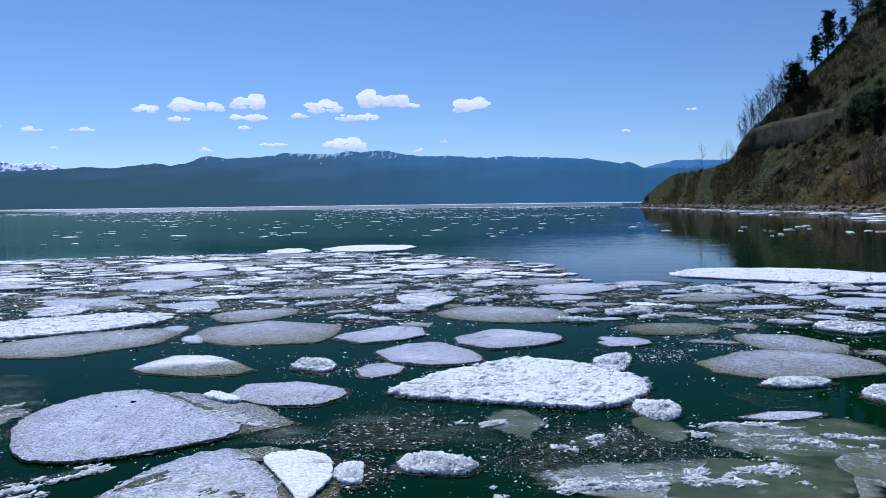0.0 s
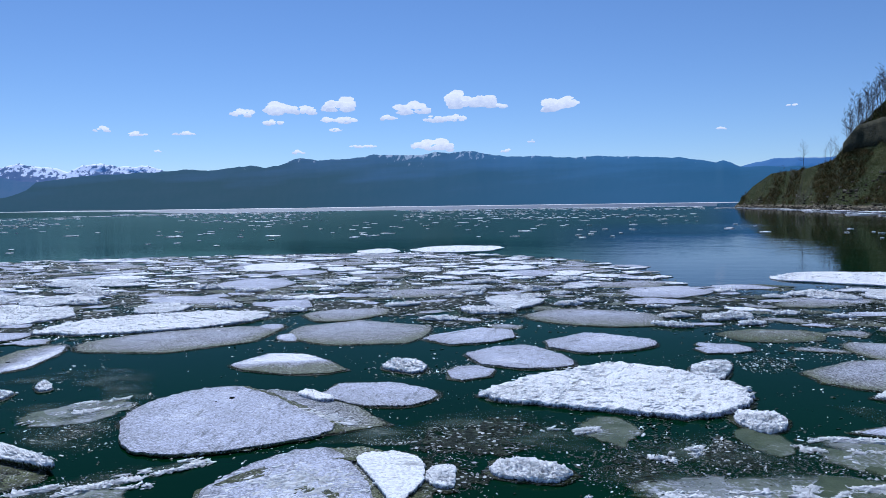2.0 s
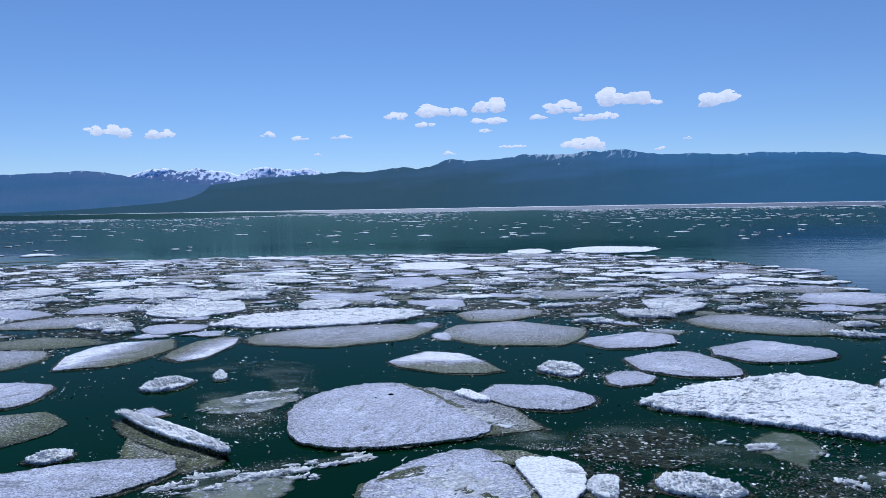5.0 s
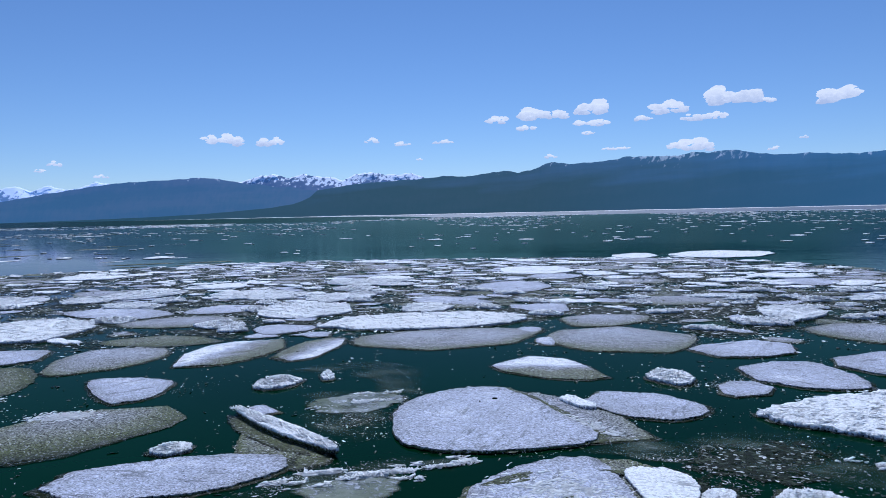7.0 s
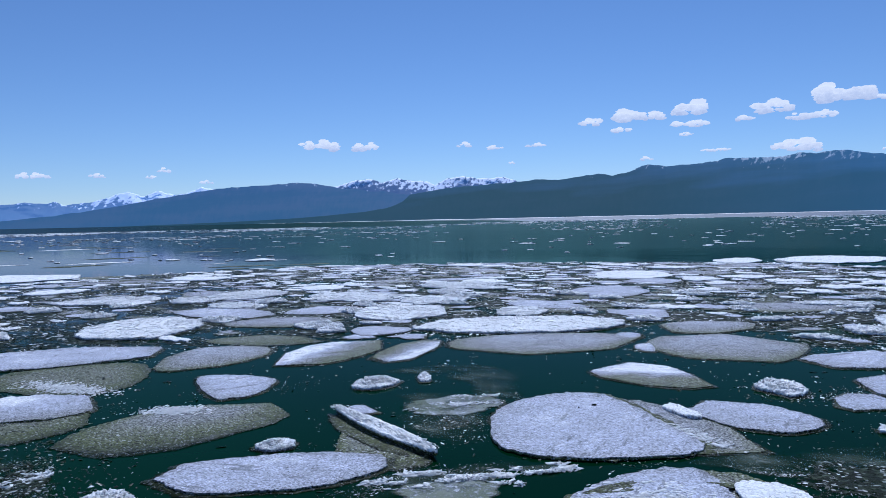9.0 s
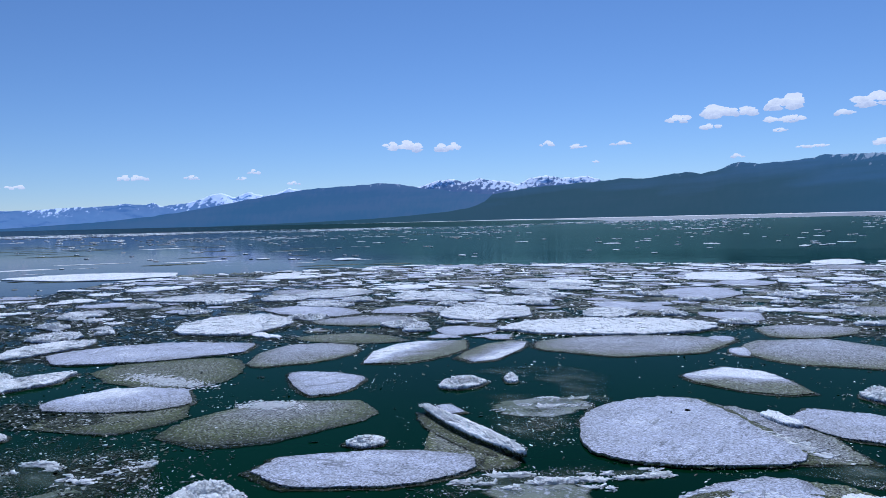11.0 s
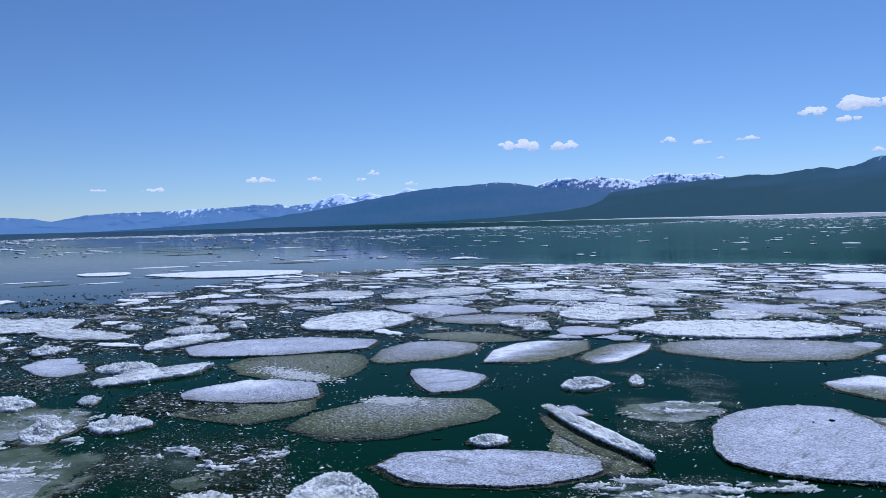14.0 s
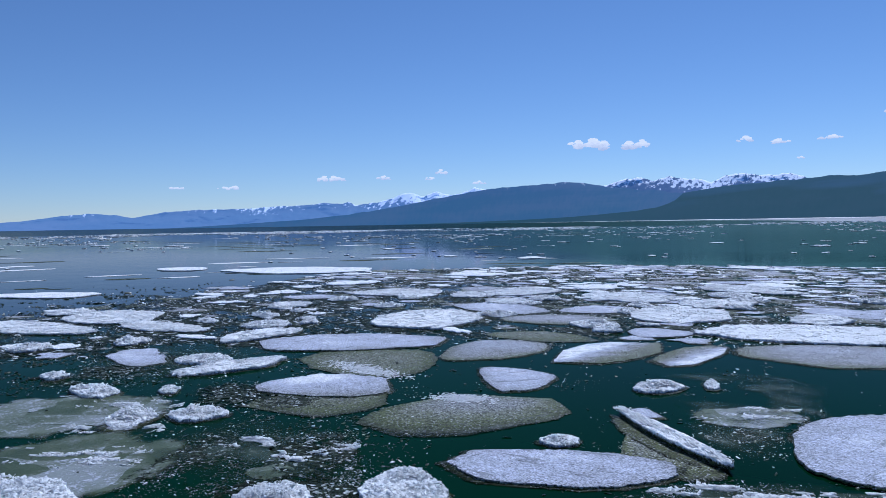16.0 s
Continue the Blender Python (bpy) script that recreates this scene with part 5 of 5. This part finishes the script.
def bare_tree(high, seed, bark, stems=1, bushy=1.0):
    """A leafless tree: tapered trunk, limbs and a haze of fine twigs."""
    rnd = random.Random(seed)
    thing = new("bare_tree")
    trunk, crown = bmesh.new(), bmesh.new()
    for stem in range(stems):
        at, way = Vector((rnd.uniform(-0.3, 0.3) * (stems > 1), rnd.uniform(-0.3, 0.3) * (stems > 1), 0)), Vector((rnd.uniform(-0.16, 0.16), rnd.uniform(-0.16, 0.16), 1)) if stems == 1 else Vector((rnd.uniform(-0.4, 0.4), rnd.uniform(-0.4, 0.4), 1))
        parts, tall = 7, high * rnd.uniform(0.8, 1.0)
        for k in range(parts):
            to = at + (way + Vector((rnd.uniform(-0.12, 0.12), rnd.uniform(-0.12, 0.12), 0))).normalized() * tall / parts
            tube(trunk, at, to, 0.0065 * high * (1 - k / parts) + 0.015, 0.0065 * high * (1 - (k + 1) / parts) + 0.01, 6)
            for limb in range(0 if k < 2 else rnd.choice((3, 4, 5))):
                f, turn = rnd.random(), rnd.uniform(0, math.tau)
                root = at.lerp(to, f)
                out = Vector((math.cos(turn), math.sin(turn), rnd.uniform(0.5, 1.3))).normalized()
                reach = high * rnd.uniform(0.14, 0.26) * bushy * (1.15 - k / parts * 0.75)
                tip = root + out * reach
                tube(crown, root, tip, 0.0035 * high, 0.001 * high + 0.004, 4)
                for twig in range(13):
                    s = root.lerp(tip, rnd.uniform(0.3, 1.0))
                    e = s + Vector((out.x + rnd.uniform(-0.7, 0.7), out.y + rnd.uniform(-0.7, 0.7), out.z + rnd.uniform(-0.3, 0.6))).normalized() * reach * rnd.uniform(0.25, 0.55)
                    tube(crown, s, e, 0.009, 0.004, 3)
            at = to
    part("trunk", trunk, bark, thing)
    part("crown", crown, twig_mat, thing, "bare brown twigs")
    return tagged(thing, "leafless tree with a thin trunk and bare twigs", "tree", "bare trees on the headland")


def pine_tree(high, seed):
    """A pine: bare lower trunk, drooping limbs with needle tufts, ragged outline."""
    rnd = random.Random(seed)
    thing = new("pine_tree")
    trunk, crown = bmesh.new(), bmesh.new()
    tube(trunk, Vector((0, 0, -0.5)), Vector((0.1, 0, high)), 0.02 * high, 0.03, 7)
    for k in range(46):
        h = high * (0.22 + 0.78 * (k / 46) ** 0.9)
        turn, reach = rnd.uniform(0, math.tau), high * 0.26 * (1.08 - h / high) ** 0.75 * rnd.uniform(0.45, 1.15)
        root, tip = Vector((0.05, 0, h)), Vector((math.cos(turn) * reach, math.sin(turn) * reach, h + reach * rnd.uniform(-0.25, 0.25)))
        tube(trunk, root, tip, 0.006 * high, 0.01, 4)
        for tuft in range(10):
            c = root.lerp(tip, rnd.uniform(0.35, 1.05)) + Vector((rnd.gauss(0, 0.05), rnd.gauss(0, 0.05), rnd.gauss(0, 0.03))) * high
            for needle in range(10):
                d = Vector((rnd.gauss(0, 1), rnd.gauss(0, 1), rnd.gauss(0, 0.55))).normalized() * high * rnd.uniform(0.025, 0.06)
                w = d.orthogonal().normalized() * high * 0.012
                crown.faces.new([crown.verts.new(q) for q in (c - w, c + w, c + d)])
    part("trunk", trunk, bare_mat, thing)
    part("crown", crown, pine_mat, thing, "dark green needles", smooth=False)
    return tagged(thing, "dark green pine with a ragged crown on the steep slope", "tree", "pines on the headland")


def plant(maker, models, az, up, high, turn):
    """Stands a tree, or a copy of one of the models, on the slope."""
    at = hill_at(az, up)
    scale = Matrix.Diagonal((high / 10, high / 10, high / 10, 1))
    made = copy_thing(models[int(turn) % len(models)], Matrix())
    made.matrix_world = pose(at.x, at.y, at.z - 0.2, 0, 0, turn) @ scale
    return made


def skyline_up(az):
    return skyline(CREST, az)


bare_models = [bare_tree(10, k, bare_mat) for k in range(3)] + [bare_tree(10, 9, bare_mat, 4)]
birch_models = [bare_tree(10, 20 + k, birch_mat, 1, 0.8) for k in range(4)]
pine_models = [pine_tree(10, 40 + k) for k in range(3)]
trees = random.Random(5)
for k in range(64):
    az = trees.uniform(-24.6, -21.1)
    plant(None, birch_models, az, skyline_up(az) - trees.uniform(0.1, 1.3), trees.uniform(7, 11), trees.uniform(0, 360))
for k in range(26):
    az = trees.uniform(-32, -24.6)
    plant(None, bare_models[:3], az, skyline_up(az) * trees.uniform(0.45, 0.98), trees.uniform(3, 6), trees.uniform(0, 360))
for az, up, high in ((-24.3, 5.9, 12), (-26.35, 9.4, 11), (-25.6, 8.9, 8), (-28.0, 11.4, 8), (-24.9, 6.8, 7), (-27.2, 10.2, 6), (-29.2, 11.0, 10), (-27.7, 4.2, 6), (-28.0, 4.3, 7.5), (-28.3, 4.4, 6.5), (-28.6, 4.5, 8), (-28.95, 4.5, 7), (-29.3, 4.6, 7.5)):
    plant(None, pine_models, az, up, high, az * 50 % 360)
for az, up, high in ((-18.5, 2.6, 9.5), (-20.1, 2.9, 7), (-20.4, 3.0, 6), (-19.8, 2.8, 5), (-17.3, 2.3, 3), (-17.0, 2.3, 2.5), (-24.3, 3.4, 7)):
    plant(None, bare_models[:3], az, up, high, az * 70 % 360)
for az, up, high in ((-25.3, 0.25, 6.5), (-27.0, 0.4, 5), (-28.9, 0.5, 11), (-29.6, 0.5, 12), (-30.4, 0.5, 10), (-28.4, 0.7, 7)):
    plant(None, [bare_models[3]], az, up, high, az * 90 % 360)
for model in bare_models + birch_models + pine_models:
    bpy.data.objects.remove(model.children[0])
    bpy.data.objects.remove(model.children[0])
    bpy.data.objects.remove(model)

# the stone retaining wall of the old road, with a dark gallery mouth and lamps beyond it
n = Nodes("retaining_stone")
stone = n.add("TexVoronoi", {"Scale": 2.6, "Vector": n.add("Mapping", {"Vector": n.place(), "Scale": (1.0, 1.0, 1.8)}).outputs["Vector"]})
tone = n.mix(0.3, n.ramp(n.noise(0.5, 5, 0.6), (0.35, (0.036, 0.036, 0.013)), (0.65, (0.085, 0.074, 0.03))), n.add("HueSaturation", {"Saturation": 0.0, "Value": 0.12, "Color": stone.outputs["Color"]}).outputs["Color"])
wall_mat = n.set(base=tone, rough=0.95, spec=0.1, normal=n.bump(stone.outputs["Distance"], -0.12, 0.7))
low_up = [(-28, 4.6), (-26.7, 4.4), (-25, 4.2), (-23, 3.85), (-21.6, 3.6), (-20.7, 3.35)]
high_up = [(-28, 6.2), (-26.7, 6.0), (-25, 5.65), (-23, 5.3), (-21.6, 4.85), (-20.7, 3.6)]
columns = [-26.8 + 0.1 * k for k in range(61)]
foot = [hill_at(az, skyline(low_up, az)) for az in columns]
reach = [math.hypot(p.x, p.y) for p in foot]
reach = [sum(reach[max(0, k - 12):k + 13]) / len(reach[max(0, k - 12):k + 13]) - 1.0 for k in range(61)]
foot = [polar(az, r, 2.4 + math.tan(radians(skyline(low_up, az))) * r) for az, r in zip(columns, reach)]


def wall_rows():
    rows = [[p - Vector((0, 0, 1.0)) for p in foot]]
    for f in (0.0, 0.25, 0.5, 0.75, 1.0):
        rows.append([polar(az, math.hypot(p.x, p.y) - 0.6 + f * 0.9 + 0.5 * noise.noise(Vector((az * 3.1, f * 2.4, 1.0))), 2.4 + math.tan(radians(skyline(low_up, az) * (1 - f) + skyline(high_up, az) * f)) * math.hypot(p.x, p.y)) for az, p in zip(columns, foot)])
    rows.append([p + polar(az, 0.7, -0.1) for az, p in zip(columns, rows[-1])])
    rows.append([p + polar(az, 2.0, -6.0) for az, p in zip(columns, rows[-1])])
    return rows


wall = spread("retaining_wall", wall_rows(), wall_mat)
tagged(wall, "weathered grey stone retaining wall on the slope", "retaining wall")

n = Nodes("dark_timber")
dark_mat = n.set(base=n.ramp(n.noise(1.5, 4), (0.3, (0.008, 0.009, 0.007)), (0.7, (0.02, 0.021, 0.013))), rough=0.95, spec=0.05)


def beam_box(bm, centre, size, turn=0.0):
    made = bmesh.ops.create_cube(bm, size=1.0, matrix=Matrix.Translation(centre) @ Matrix.Rotation(radians(turn), 4, "Z") @ Matrix.Diagonal((*size, 1)))
    bmesh.ops.bevel(bm, geom=list({e for v in made["verts"] for e in v.link_edges}), offset=0.05, segments=1, affect="EDGES")


def gallery():
    """An open dark snow gallery: posts, back wall and a heavy roof slab."""
    at = hill_at(-32.2, 5.0)
    thing = new("rockfall_gallery")
    thing.matrix_world = pose(at.x, at.y, at.z - 2.2, 0, 0, -40)
    tagged(thing, "dark open-sided rockfall gallery on the slope", "gallery")
    for name, centre, size in (("roof", (0, 1, 5.0), (19, 5, 0.4)), ("back_wall", (0, 3.6, 2.4), (18, 0.6, 5.6))):
        bm = bmesh.new()
        beam_box(bm, centre, size)
        part(name, bm, dark_mat, thing)
    for k in range(8):
        bm = bmesh.new()
        beam_box(bm, (-8.4 + 2.4 * k, -1.4, 2.3), (0.7, 0.7, 5.4))
        part("post", bm, dark_mat, thing)


gallery()


def lamp_post(az, up, high):
    at = hill_at(az, up)
    thing = new("street_lamp")
    thing.matrix_world = pose(at.x, at.y, at.z - 0.3, 0, 0, az)
    tagged(thing, "slim grey lamp post with a pale lamp head", "street lamp", "lamp posts on the headland")
    bm = bmesh.new()
    tube(bm, Vector((0, 0, 0)), Vector((0, 0, high)), 0.12, 0.07, 8)
    tube(bm, Vector((0, 0, high)), Vector((0.9, 0, high + 0.15)), 0.06, 0.05, 6)
    part("pole", bm, bare_mat, thing)
    bm = bmesh.new()
    beam_box(bm, (1.0, 0, high + 0.15), (0.6, 0.3, 0.2))
    part("lamp_head", bm, birch_mat, thing, "pale lamp head")


lamp_post(-28.05, 4.3, 6.5)
lamp_post(-27.3, 4.4, 5.5)

# boulders and rubble along the water, and ledges of rock on the slope
n = Nodes("boulder")
rock_mat = n.set(base=n.ramp(n.add("NewGeometry").outputs["Random Per Island"], (0.0, (0.03, 0.027, 0.018)), (0.6, (0.13, 0.11, 0.075)), (1.0, (0.38, 0.32, 0.24))), rough=0.9, spec=0.2, normal=n.bump(n.noise(3, 4), 0.2, 0.6))
rocks = bmesh.new()


def rock(at, size, rnd):
    made = bmesh.ops.create_icosphere(rocks, subdivisions=1, radius=1.0)["verts"]
    turn = Matrix.Rotation(rnd.uniform(0, math.tau), 3, "Z")
    squash = Vector((rnd.uniform(0.8, 1.6), rnd.uniform(0.7, 1.2), rnd.uniform(0.5, 0.9)))
    for v in made:
        v.co = at + turn @ (v.co * squash * (1 + rnd.uniform(-0.22, 0.22))) * size


for k in range(1300):
    az = -14.1 - 19 * trees.random() ** 1.3
    v = abs(trees.gauss(0, 0.035)) if k < 800 else trees.uniform(0.05, 0.55) ** 1.5
    rock(hill_place(az, min(v, 0.9)) + Vector((0, 0, 0.15)), trees.uniform(0.15, 0.5), trees)
rubble = mesh_object("boulders", rocks, rock_mat, smooth=False)
tagged(rubble, "grey boulders and rubble along the shore and slope", "boulders", kind="stuff")

# low scrub over the slope
n = Nodes("dry_scrub")
scrub_mat = n.set(base=n.ramp(n.add("NewGeometry").outputs["Random Per Island"], (0.0, (0.04, 0.042, 0.014)), (0.5, (0.12, 0.09, 0.034)), (0.8, (0.2, 0.135, 0.055)), (1.0, (0.06, 0.085, 0.024))), rough=0.95, spec=0.1)
scrub = bmesh.new()
for k in range(5200):
    az, v = trees.uniform(-33, -14.6), trees.uniform(0.12, 1.0)
    at = hill_place(az, v)
    if noise.noise(at * 0.06) < -0.1:
        continue
    size = trees.uniform(0.35, 1.3)
    for blade in range(16):
        a, b = Vector((trees.gauss(0, 0.5), trees.gauss(0, 0.5), 0)) * size, Vector((trees.gauss(0, 0.6), trees.gauss(0, 0.6), trees.uniform(0.5, 1.2))) * size
        w = Vector((trees.gauss(0, 1), trees.gauss(0, 1), 0)).normalized() * 0.05 * size
        scrub.faces.new([scrub.verts.new(at + q) for q in (a - w, a + w, b)])
bushes = mesh_object("dry_scrub", scrub, scrub_mat, smooth=False)
tagged(bushes, "dry brown scrub and grass tufts on the slope", "scrub", kind="stuff")

# a broken white belt of ice along the beach
belt = bmesh.new()
for k in range(95):
    az = -13.0 - 18 * trees.random()
    r = skyline(SHORE, az) - (trees.uniform(0.3, 5) if k < 55 else trees.uniform(5, 45))
    p, a = polar(az, r), trees.uniform(0.5, 2.6)
    fill_slab(belt, outline(a, a * trees.uniform(0.4, 0.9), 0, 1, 0, 14, 0.2, az), 0.12, 0.05, k, 2, 0.0, 0.1, place=pose(p.x, p.y, 0, 0, 0, az + trees.uniform(-20, 20)))
shore_ice = mesh_object("shore_ice", belt, snow_mat)
tagged(shore_ice, "broken white ice stranded along the stony beach", "shore ice", kind="stuff")

# a dark stone and dirt on the large floe
def stone(x, y, size):
    bm = bmesh.new()
    rnd = random.Random(int(x * 100))
    for v in bmesh.ops.create_icosphere(bm, subdivisions=2, radius=1.0)["verts"]:
        v.co = Vector((v.co.x * 1.3, v.co.y, v.co.z * 0.6)) * size * (1 + 0.25 * noise.noise(v.co * 2 + Vector((x, y, 0))))
    ob = mesh_object("stone", bm, dark_mat)
    ob.matrix_world = pose(x, y, 0.045, 0, 0, rnd.uniform(0, 360))
    return tagged(ob, "small dark stone lying on a pale ice floe", "stone")


stone(-3.82, 9.17, 0.026)
stone(-3.95, 8.98, 0.012)
